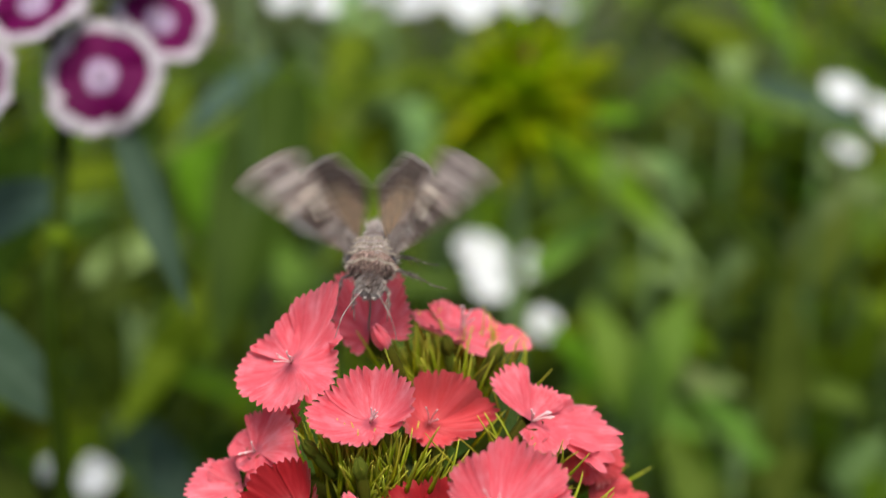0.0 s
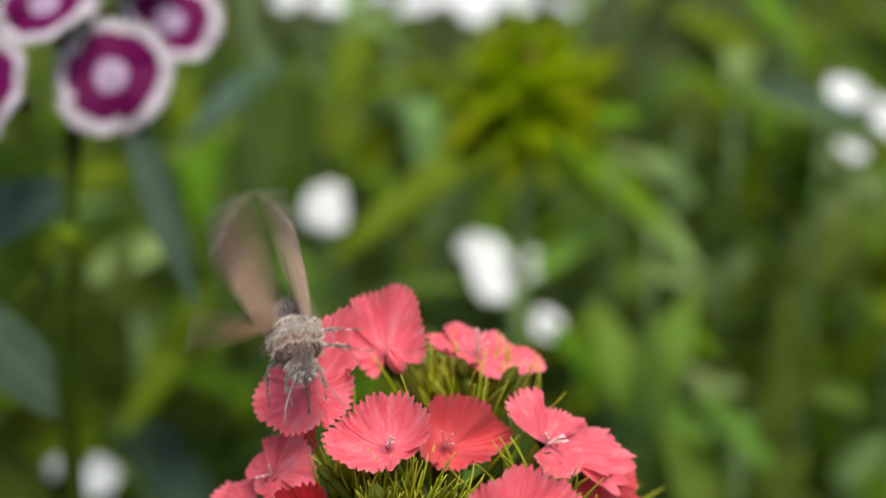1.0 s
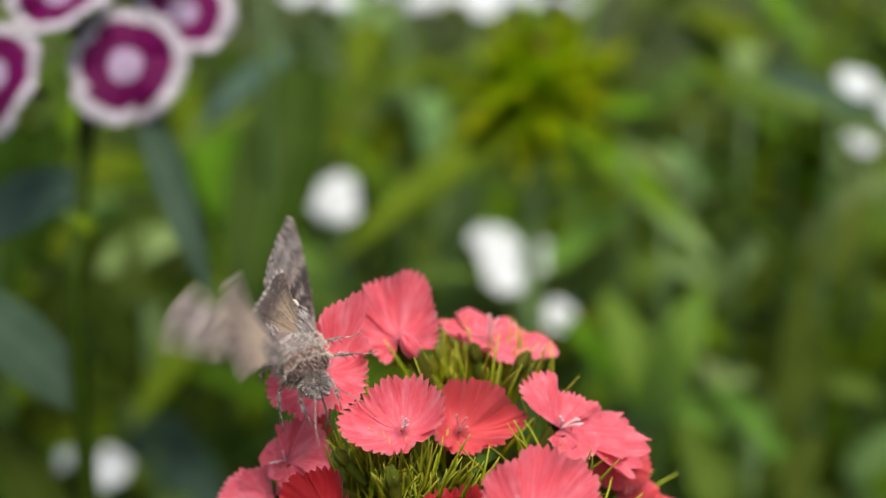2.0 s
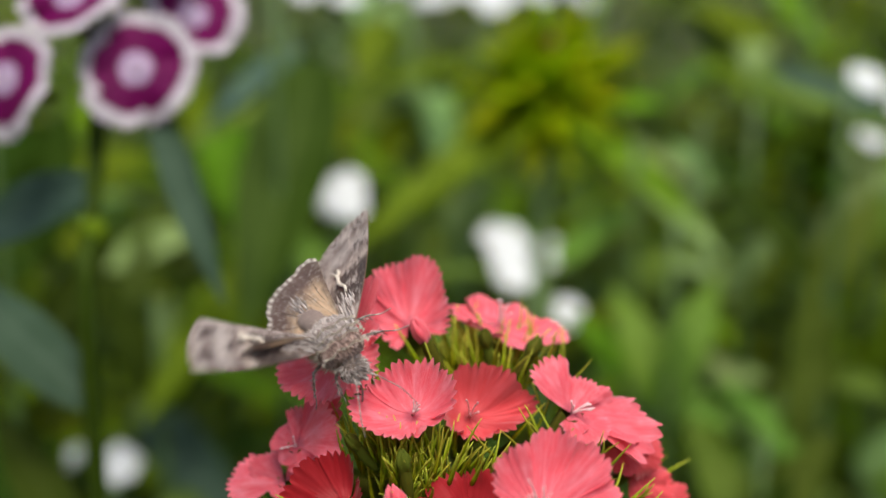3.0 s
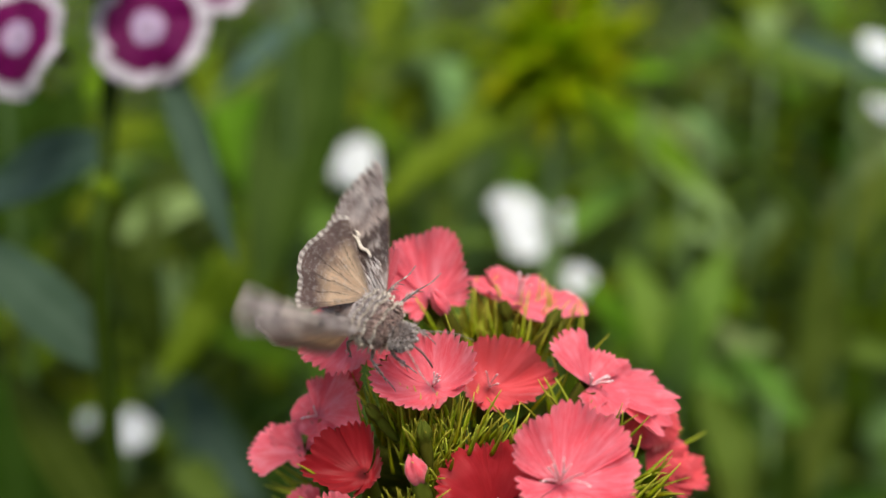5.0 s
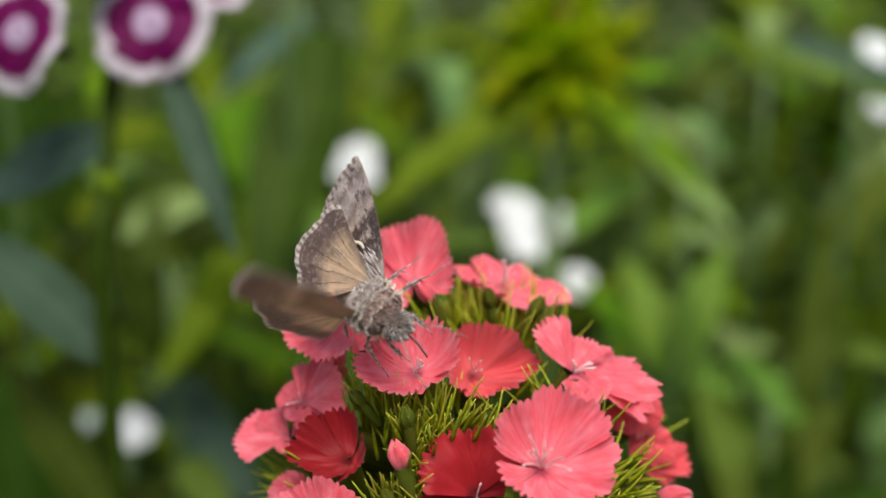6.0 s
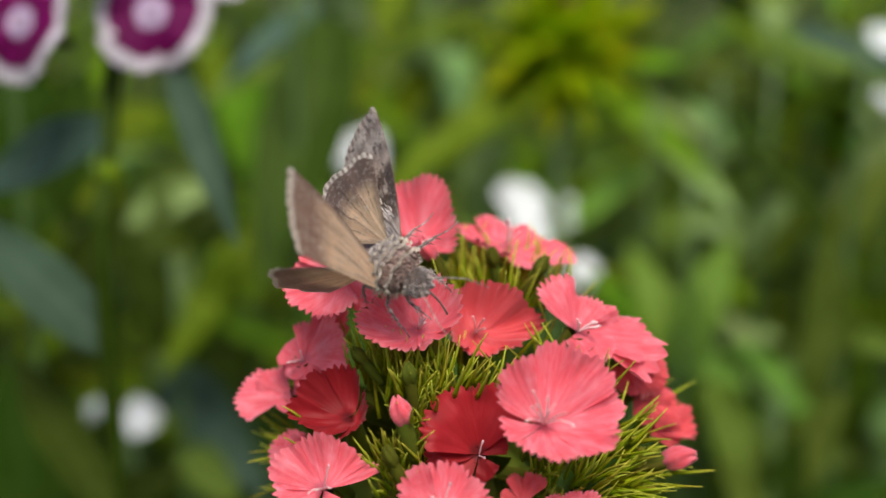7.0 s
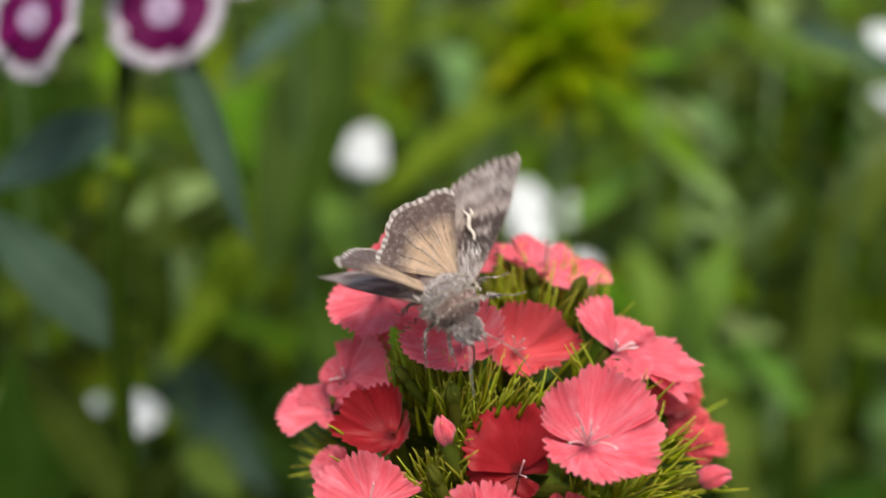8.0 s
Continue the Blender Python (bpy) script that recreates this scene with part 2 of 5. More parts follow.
ANTHER = grain_material("anther_pale", [(0.3, (0.60, 0.55, 0.52)), (0.7, (0.80, 0.76, 0.72))], 1500.0, 0.6)
# Ground tinted green to bounce light upwards as surrounding foliage would.
BOUNCE_GROUND = grain_material("green_bounce_ground", [(0.2, (0.025, 0.030, 0.006)), (0.5, (0.055, 0.075, 0.012)), (0.8, (0.09, 0.12, 0.02))], 22.0, 0.95, 0.9, 0.02)
FUR = grain_material("moth_fur", [(0.12, (0.245, 0.19, 0.175)), (0.38, (0.34, 0.285, 0.27)), (0.66, (0.43, 0.385, 0.372)), (0.90, (0.56, 0.52, 0.51))], 500.0, 0.65, 0.3, 0.0002, island=True)
FUR_PALE = grain_material("moth_pale_fur", [(0.15, (0.40, 0.33, 0.275)), (0.5, (0.56, 0.49, 0.42)), (0.85, (0.72, 0.67, 0.60))], 500.0, 0.65, 0.3, 0.0002, island=True)
FUR_DARK = grain_material("moth_collar_fur", [(0.15, (0.17, 0.105, 0.09)), (0.5, (0.28, 0.185, 0.16)), (0.85, (0.42, 0.32, 0.29))], 500.0, 0.65, 0.3, 0.0002, island=True)
SKIN = grain_material("moth_body", [(0.3, (0.15, 0.11, 0.098)), (0.7, (0.26, 0.20, 0.18))], 700.0, 0.6)
LEG = grain_material("moth_leg", [(0.40, (0.10, 0.072, 0.065)), (0.52, (0.22, 0.175, 0.16)), (0.64, (0.55, 0.50, 0.47))], 1300.0, 0.55)
EYE_DARK = grain_material("moth_eye", [(0.3, (0.02, 0.018, 0.02)), (0.7, (0.07, 0.06, 0.06))], 1500.0, 0.2)
CREAM = grain_material("cream_scales", [(0.3, (0.58, 0.50, 0.42)), (0.7, (0.74, 0.68, 0.60))], 2500.0, 0.45)
FORE_TOP = fore_wing_material()
FORE_UNDER = hind_wing_material("fore_wing_under", (0.82, 0.57, 0.38), (0.30, 0.175, 0.125), (0.86, 0.80, 0.72), (0.20, 0.115, 0.085), share=0.55, veins=0.4)
HIND_TOP = hind_wing_material("hind_wing_upper", (0.76, 0.565, 0.39), (0.17, 0.112, 0.10), (0.78, 0.73, 0.68), (0.13, 0.085, 0.07), share=0.5, veins=0.9)
HIND_UNDER = hind_wing_material("hind_wing_under", (0.78, 0.66, 0.53), (0.46, 0.36, 0.30), (0.80, 0.74, 0.67), (0.32, 0.24, 0.20), share=0.6, veins=0.35)


# ---- building blocks ----
def part(name, bm, material, parent, label="", m=None):
    me = bpy.data.meshes.new(name)
    bm.to_mesh(me)
    bm.free()
    return placed(name, me, material, parent, label, m)


def placed(name, me, material, parent, label="", m=None):
    for mat in (material if isinstance(material, (list, tuple)) else [material]):
        if not me.materials or mat.name not in me.materials:
            me.materials.append(mat)
    for poly in me.polygons:
        poly.use_smooth = True
    ob = new(name, me)
    ob.parent = parent
    if m is not None:
        ob.matrix_basis = m
    return tagged(ob, label)


def empty_thing(name, at, label, category, group=""):
    ob = new(name)
    ob.empty_display_size = 0.01
    ob.matrix_basis = Matrix.Translation(at)
    return tagged(ob, label, category, group)


def sheet(bm, rows, closed=False, mat=0, uv=True, flip=False):
    """A grid of points, rows of equal length, as faces; uv.x runs along a row, uv.y from row to row."""
    layer = bm.loops.layers.uv.verify()
    vs = [[bm.verts.new(q) for q in r] for r in rows]
    nr, nc = len(rows), len(rows[0])
    for i in range(nr - 1):
        for j in range(nc if closed else nc - 1):
            k = (j + 1) % nc
            quad = [vs[i][j], vs[i][k], vs[i + 1][k], vs[i + 1][j]]
            tex = [(j / (nc - 1), i / (nr - 1)), ((j + 1) / (nc - 1), i / (nr - 1)), ((j + 1) / (nc - 1), (i + 1) / (nr - 1)), (j / (nc - 1), (i + 1) / (nr - 1))]
            if flip:
                quad, tex = quad[::-1], tex[::-1]
            f = bm.faces.new(quad)
            f.material_index, f.smooth = mat, True
            for loop, c in zip(f.loops, tex):
                loop[layer].uv = c
    return vs


def tube(bm, points, radii, sides=8, mat=0, cap=True):
    """A round tapering tube along points."""
    points = [Vector(q) for q in points]
    rows, ref = [], None
    for i, q in enumerate(points):
        d = (points[min(i + 1, len(points) - 1)] - points[max(i - 1, 0)]).normalized()
        ref = d.orthogonal() if ref is None else (ref - d * ref.dot(d))
        ref.normalize()
        side = d.cross(ref)
        rows.append([q + radii[i] * (math.cos(a) * ref + math.sin(a) * side) for a in (math.tau * k / sides for k in range(sides))])
    vs = sheet(bm, rows, closed=True, mat=mat)
    if cap:
        for ring, rev in ((vs[0], True), (vs[-1], False)):
            f = bm.faces.new(ring[::-1] if rev else ring)
            f.material_index = mat
    return vs


def blob(bm, rings, sides=20, mat=0, squash=1.0):
    """A round body along y from (y, z, radius) rings; squash flattens it in z."""
    rows = [[Vector((r * math.cos(a), y, z + r * squash * math.sin(a))) for a in (math.tau * k / sides for k in range(sides))] for y, z, r in rings]
    vs = sheet(bm, rows, closed=True, mat=mat)
    bm.faces.new(vs[0])
    bm.faces.new(vs[-1][::-1])


def bend(points, n):
    """n points on a smooth curve through the given ones."""
    pts = [Vector(q) for q in points]
    out = []
    for i in range(n):
        s = i / (n - 1) * (len(pts) - 1)
        k = min(int(s), len(pts) - 2)
        f = s - k
        a, b, c, d = pts[max(k - 1, 0)], pts[k], pts[k + 1], pts[min(k + 2, len(pts) - 1)]
        out.append(0.5 * (2 * b + (c - a) * f + (2 * a - 5 * b + 4 * c - d) * f * f + (3 * b - a - 3 * c + d) * f ** 3))
    return out


def frame_on(at, z_dir, spin=0.0):
    """A pose at a place with its z axis along z_dir."""
    return Matrix.Translation(at) @ Vector(z_dir).to_track_quat("Z", "Y").to_matrix().to_4x4() @ Matrix.Rotation(radians(spin), 4, "Z")


def leaf_rows(length, width, arch, fold, twist=0.0, nl=12, nw=4, wave=0.0):
    """A lance-shaped blade from the origin along +x; it droops by arch and is folded along its midrib."""
    rows = []
    for i in range(nl + 1):
        s = i / nl
        half = 0.5 * width * (math.sin(math.pi * min(1.0, 0.06 + 0.94 * s) ** 0.8) ** 0.85 + 0.10 * (1 - s)) if s < 1 else 0.0002 * width
        x, z = length * s * (1 - 0.25 * abs(arch) * s), -arch * length * s * s * 0.6
        a = radians(twist) * s
        row = []
        for j in range(nw + 1):
            t = 2 * j / nw - 1
            y0, z0 = t * half, abs(t) * half * fold + wave * half * math.sin(9 * s + 2 * t)
            row.append(Vector((x, y0 * math.cos(a) - z0 * math.sin(a), z + y0 * math.sin(a) + z0 * math.cos(a))))
        rows.append(row)
    return rows


def leaf_mesh(name, *args, **kw):
    bm = bmesh.new()
    rows = leaf_rows(*args, **kw)
    sheet(bm, rows)
    down = [[q - Vector((0, 0, 0.00035)) for q in r] for r in rows]
    sheet(bm, down, flip=True)
    me = bpy.data.meshes.new(name)
    bm.to_mesh(me)
    bm.free()
    return me


def leaf_between(parent, base, tip, width, material, arch=0.25, fold=0.25, face=(0, -0.5, 0.85), label=""):
    """One leaf from base to tip (in the parent's space), its upper side turned to face."""
    base, tip = Vector(base), Vector(tip)
    along = tip - base
    length = along.length
    x = along.normalized()
    z = Vector(face) - x * Vector(face).dot(x)
    z.normalize()
    y = z.cross(x)
    turn = Matrix((x, y, z)).transposed().to_4x4()
    # the blade sags by its arch, so it is tilted up by as much
    lift = math.atan2(0.6 * arch, 1 - 0.25 * abs(arch))
    k = 1 / math.hypot(0.6 * arch, 1 - 0.25 * abs(arch))
    me = leaf_mesh("leaf", length * k, width, arch, fold, twist=random.uniform(-14, 14), wave=0.05)
    return placed("leaf", me, material, parent, label, Matrix.Translation(base) @ turn @ Matrix.Rotation(-lift, 4, "Y"))


def petal_rows(radius, spread, cup, flare, seed, teeth=11, nr=14, nv=44, depth=0.11, ruffle=0.05, notch=0.0, lobe=0.2, pleat=0.006):
    """A wedge-shaped petal along +x round the floret's axis z. cup lifts it, flare turns the rim outward again."""
    rng = random.Random(seed)
    cuts = [rng.uniform(0.3, 1.6) for _ in range(teeth + 1)]
    phase = rng.uniform(0, 6.28)
    lean = rng.uniform(-0.06, 0.06)
    rows = []
    for i in range(nr + 1):
        s = i / nr
        row = []
        for j in range(nv + 1):
            v = 2 * j / nv - 1
            # the rim: rounded shoulders and uneven teeth
            q = (v * 0.5 + 0.5) * teeth
            k, f = int(min(q, teeth - 1e-6)), q - int(min(q, teeth - 1e-6))
            saw = abs(2 * f - 1) ** 1.2
            rim = 1 - lobe * abs(v) ** 2.6 - (depth * cuts[k] * saw + notch * math.exp(-(v / 0.2) ** 2)) * s ** 9
            r = radius * (0.03 + 0.97 * rim * s)
            wide = spread * (0.66 + 0.34 * min(1.0, s / 0.2))
            a = radians(wide) * v + lean * s
            z = radius * (cup * s ** 1.3 - flare * s ** 3.0)
            z += radius * ruffle * s * s * math.sin(phase + 3.4 * v) + radius * 0.05 * v * s
            z += radius * pleat * s * (0.1 * s * cuts[k] * math.cos(math.tau * f) + 2.0 * noise.noise(Vector((5.5 * v + 3.1 * seed, 0.7 * s, 0.9 * seed))) + 0.4 * noise.noise(Vector((15 * v + 1.3 * seed, 1.1 * s, 0.4 * seed))))
            z += radius * 0.16 * s * s * noise.noise(Vector((2.2 * s + seed * 1.7, 1.6 * v, 0.3 * seed)))
            row.append(Vector((r * math.cos(a), r * math.sin(a), z)))
        rows.append(row)
    return rows


def petal_mesh(*args, **kw):
    bm = bmesh.new()
    rows = petal_rows(*args, **kw)
    sheet(bm, rows)
    me = bpy.data.meshes.new("petal")
    bm.to_mesh(me)
    bm.free()
    return me


def calyx_bm(radius, length):
    """The green tube below a floret, with five teeth."""
    bm = bmesh.new()
    rows = []
    for i in range(7):
        s = i / 6
        rr = radius * (0.10 + 0.045 * math.sin(math.pi * s) + 0.02 * s)
        rows.append([Vector((rr * math.cos(a), rr * math.sin(a), -length * (1 - s) + (0.0006 * (k % 2) if i == 6 else 0))) for k, a in enumerate(math.tau * k / 10 for k in range(10))])
    vs = sheet(bm, rows, closed=True)
    bm.faces.new(vs[0][::-1])
    return bm


DISCS = []


def floret(parent, at, normal, size_mm, seed, material, cup=0.25, flare=0.1, spin=None, stamens=0, spread=44.0, tube_mm=16.0, reach=(0.2, 0.42), label="", teeth=13, drop=None, nv=44, lobe=0.2, sizes=None):
    """Five fringed petals on a calyx tube; at is the throat."""
    rng = random.Random(seed)
    radius = size_mm * 0.5 * MM
    m = frame_on(at, normal, rng.uniform(0, 72) if spin is None else spin)
    body = part("floret", calyx_bm(radius, tube_mm * MM), CALYX, parent, label, m)
    DISCS.append((Vector(at), Vector(normal), radius))
    for k in range(5):
        c, fl = cup + rng.uniform(-0.11, 0.11), flare + rng.uniform(-0.06, 0.08)
        if drop and k in drop:
            c += drop[k]
        me = petal_mesh(radius * rng.uniform(0.88, 1.08) * (sizes or {}).get(k, 1.0), spread + rng.uniform(-1.5, 4), c, fl, seed * 7 + k, teeth=teeth, ruffle=rng.uniform(0.03, 0.11), nv=nv, lobe=lobe)
        placed("petal", me, material, body, "", Matrix.Rotation(radians(72 * k + rng.uniform(-4, 4)), 4, "Z"))
    for k in range(stamens):
        a, tilt = rng.uniform(0, math.tau), rng.uniform(0.15, 0.75)
        ln = radius * rng.uniform(*reach)
        d = Vector((math.cos(a) * tilt, math.sin(a) * tilt, 1)).normalized()
        bm = bmesh.new()
        end = d * ln + Vector((0, 0, -0.12 * ln * tilt))
        pts = bend([(0, 0, 0), d * ln * 0.5 + Vector((0, 0, 0.08 * ln)), end], 6)
        tube(bm, pts, [0.00011, 0.00011, 0.0001, 0.0001, 0.00009, 0.00008], 6)
        st = part("stamen", bm, STAMEN, body)
        bm = bmesh.new()
        tip = Vector((rng.uniform(-1, 1), rng.uniform(-1, 1), 0.3)).normalized() * 0.0005
        tube(bm, [end - tip, end - tip * 0.4, end + tip * 0.4, end + tip], [0.00006, 0.00014, 0.00014, 0.00006], 6, mat=0)
        bm2 = bm
        me = bpy.data.meshes.new("anther")
        bm2.to_mesh(me)
        bm2.free()
        me.materials.append(ANTHER)
        join_into(st.data, me)
    return body


def open_floret(parent, throat, normal, petals, seed, material, stamens=0, reach=(0.0025, 0.004), tube_mm=13.0, spread=0.8):
    """A floret with uneven petals: each has its tip, half its angle, its cup and perhaps a facing of its own."""
    rng = random.Random(seed)
    throat = Vector(throat)
    m = frame_on(throat, normal)
    back = m.inverted()
    size = max((Vector(q[0]) - throat).length for q in petals)
    body = part("floret", calyx_bm(size, tube_mm * MM), CALYX, parent, "", m)
    DISCS.append((throat, Vector(normal), size * 0.8))
    for k, (tip, half, cup, *own) in enumerate(petals):
        along = Vector(tip) - throat
        x = along.normalized()
        face = Vector(own[0] if own else normal)
        z = (face - x * face.dot(x)).normalized()
        turn = Matrix((x, z.cross(x), z)).transposed().to_4x4()
        flare = cup * 0.5 + rng.uniform(-0.03, 0.05)
        me = petal_mesh(along.length * math.cos(cup - flare), half, cup, flare, seed * 7 + k, teeth=max(5, round(half * 0.27 + rng.uniform(-1, 1.5))), ruffle=rng.uniform(0.04, 0.12), lobe=0.17, depth=0.085, nv=72, pleat=0.008)
        placed("petal", me, material, body, "", back @ Matrix.Translation(throat) @ turn @ Matrix.Rotation(math.atan(cup - flare), 4, "Y"))
    for k in range(stamens):
        a, tilt, ln = rng.uniform(0, math.tau), rng.uniform(0.2, spread), rng.uniform(*reach)
        d = Vector((math.cos(a) * tilt, math.sin(a) * tilt, 1)).normalized()
        bm = bmesh.new()
        tube(bm, bend([(0, 0, 0), d * ln * 0.5 + Vector((0, 0, 0.1 * ln)), d * ln], 7), [0.0001] * 5 + [0.00017, 0.00012], 6)
        part("stamen", bm, STAMEN, body)
    return body


def bowl_floret(parent, throat, normal, petals, seed, material, stamens=0, reach=(0.0025, 0.004), tube_mm=13.0, spread=0.8):
    """A floret whose overlapping petals share one shallow bowl; each petal has its tip and the most that it spreads to a side."""
    rng = random.Random(seed)
    throat = Vector(throat)
    m = frame_on(throat, normal)
    back = m.inverted()
    tips = []
    for tip, half in petals:
        q = back @ Vector(tip)
        tips.append((math.atan2(q.y, q.x), math.hypot(q.x, q.y), q.z, radians(half)))
    tips.sort()
    n = len(tips)
    size = max(math.hypot(r, z) for a, r, z, h in tips)
    tube_bm = calyx_bm(size, tube_mm * MM)
    bmesh.ops.translate(tube_bm, vec=(0, 0, -0.19 * size), verts=tube_bm.verts)
    body = part("floret", tube_bm, CALYX, parent, "", m)
    DISCS.append((throat, Vector(normal), size * 0.8))

    def rim(a):
        """Reach and height of the bowl's rim in the direction a."""
        for k in range(n):
            a0, a1 = tips[k][0], tips[(k + 1) % n][0] + (math.tau if k == n - 1 else 0)
            aa = a + math.tau * math.ceil((a0 - a) / math.tau - 1e-9)
            if aa <= a1:
                f = (aa - a0) / max(a1 - a0, 1e-6)
                f = f * f * (3 - 2 * f) * 0.6 + f * 0.4
                return (tips[k][1] * (1 - f) + tips[(k + 1) % n][1] * f, tips[k][2] * (1 - f) + tips[(k + 1) % n][2] * f)
        return tips[0][1:3]

    for k, (a0, r0, z0, half) in enumerate(tips):
        left = min(half, 0.56 * ((a0 - tips[k - 1][0]) % math.tau))
        right = min(half, 0.56 * ((tips[(k + 1) % n][0] - a0) % math.tau))
        arc = (left + right) * r0
        teeth = max(4, round(arc / (1.0 * MM)))
        cuts = [rng.uniform(0.3, 1.6) for _ in range(teeth + 1)]
        lift, nv, nr = size * 0.035 * (k % 2) + size * rng.uniform(0, 0.02), teeth * 6, 14
        rows = []
        for i in range(nr + 1):
            s = i / nr
            row = []
            for j in range(nv + 1):
                e = j / nv
                v = 2 * e - 1
                q = e * teeth
                c, f = int(min(q, teeth - 1e-6)), q - int(min(q, teeth - 1e-6))
                r, z = rim(a0 - left + (left + right) * e)
                out = 1 - 0.10 * abs(v) ** 3 - 0.6 * MM / max(r, 4 * MM) * cuts[c] * abs(2 * f - 1) ** 1.2 * s ** 9
                out += 0.05 * noise.noise(Vector((1.7 * v + 2.1 * seed, k, 0.5))) * s
                a = a0 - left * 0.92 + (left + right) * 0.92 * e if s < 0.15 else a0 - left + (left + right) * e
                d = r * (0.03 + 0.97 * out * s)
                h = z * s ** 1.8 * out - 0.10 * size * math.sin(math.pi * s ** 0.8) + lift * s * (1 + 0.6 * v)
                h += size * s * (0.022 * noise.noise(Vector((4.5 * v + 3.1 * seed + k, 0.7 * s, 0.9 * k))) + 0.003 * noise.noise(Vector((13 * v + seed, 1.1 * s, 2.4 * k))) + 0.0013 * s * cuts[c] * math.cos(math.tau * f))
                h += size * 0.13 * s * s * noise.noise(Vector((1.6 * s + 1.7 * seed, 1.3 * v, 3.3 * k)))
                row.append(Vector((d * math.cos(a), d * math.sin(a), h)))
            rows.append(row)
        bm = bmesh.new()
        sheet(bm, rows)
        part("petal", bm, material, body)
    for k in range(stamens):
        a, tilt, ln = rng.uniform(0, math.tau), rng.uniform(0.2, spread), rng.uniform(*reach)
        d = Vector((math.cos(a) * tilt, math.sin(a) * tilt, 1)).normalized()
        side = Vector((-d.y, d.x, 0)) * rng.uniform(-0.25, 0.25)
        bm = bmesh.new()
        tube(bm, bend([(0, 0, 0), d * ln * 0.5 + Vector((0, 0, 0.1 * ln)), d * ln + side * ln, d * ln * 1.04 + side * ln * 1.5], 9), [0.00009] * 6 + [0.00013, 0.0002, 0.00012], 6)
        part("stamen", bm, STAMEN, body)
    return body


def join_into(target, extra):
    """Adds the faces of one mesh to another."""
    bm = bmesh.new()
    bm.from_mesh(target)
    bm.from_mesh(extra)
    bm.to_mesh(target)
    bm.free()
    bpy.data.meshes.remove(extra)


def flower_bud(parent, at, direction, length_mm, seed, material, fat=0.27):
    """A rolled bud: overlapping twisted petal tips in a green calyx."""
    rng = random.Random(seed)
    ln = length_mm * MM
    bm = bmesh.new()
    rows = []
    for i in range(9):
        s = i / 8
        r = ln * fat * (0.55 + 0.45 * math.sin(math.pi * (0.12 + 0.8 * s))) * (1 - 0.55 * s ** 4)
        rows.append([Vector((r * (1 + 0.10 * math.sin(5 * a + 4 * s)) * math.cos(a), r * (1 + 0.10 * math.sin(5 * a + 4 * s)) * math.sin(a), ln * (0.45 + 0.55 * s) + 0.05 * ln * (s ** 3) * math.sin(5 * a + 4 * s))) for a in (math.tau * k / 30 for k in range(30))])
    rows.append([Vector((0.3 * q.x, 0.3 * q.y, q.z - 0.06 * ln)) for q in rows[-1]])
    vs = sheet(bm, rows, closed=True)
    bm.faces.new(vs[-1])
    m = frame_on(at, direction, rng.uniform(0, 90))
    tip = part("bud", bm, material, parent, "tightly rolled pink flower bud in its green calyx", m)
    bm = bmesh.new()
    rows = []
    for i in range(8):
        s = i / 7
        r = ln * fat * (0.42 + 0.42 * math.sin(math.pi * min(1, s * 0.8)))
        rows.append([Vector((r * math.cos(a), r * math.sin(a), ln * (-0.5 + 1.05 * s + (0.22 * (k % 4 == 0) if i == 7 else 0)))) for k, a in enumerate(math.tau * k / 20 for k in range(20))])
    vs = sheet(bm, rows, closed=True)
    bm.faces.new(vs[0][::-1])
    part("calyx", bm, CALYX, tip)
    return tip


def bract_mesh(length, width, curl, seed):
    """A narrow awl-shaped bract along +z."""
    rng = random.Random(seed)
    bm = bmesh.new()
    side = rng.uniform(-0.1, 0.1)
    pts = [Vector((curl * length * s * s, side * length * s * s, length * s)) for s in (k / 6 for k in range(7))]
    tube(bm, pts, [width * (0.5 - 0.42 * (k / 6) ** 1.4) for k in range(7)], 4)
    me = bpy.data.meshes.new("bract")
    bm.to_mesh(me)
    bm.free()
    return me


# ---- ground ----
def ground():
    bm = bmesh.new()
    rings = [0.0, 0.1, 0.25, 0.5, 0.8, 1.2, 1.8, 2.6, 4, 7, 15, 60, 400]
    rows = []
    for r in rings:
        rows.append([Vector((r * math.cos(a), r * math.sin(a), 0.012 * noise.noise(Vector((4 * r * math.cos(a), 4 * r * math.sin(a), 0))) if 0 < r < 7 else 0.0)) for a in (math.tau * k / 64 for k in range(64))])
    sheet(bm, rows[1:], closed=True)
    vs = [v for v in bm.verts][:64]
    bm.faces.new(vs)
    ob = part("ground", bm, BOUNCE_GROUND, None)
    tagged(ob, "garden ground of the flower bed, tinted green to bounce light", "ground", "", "structure")


ground()


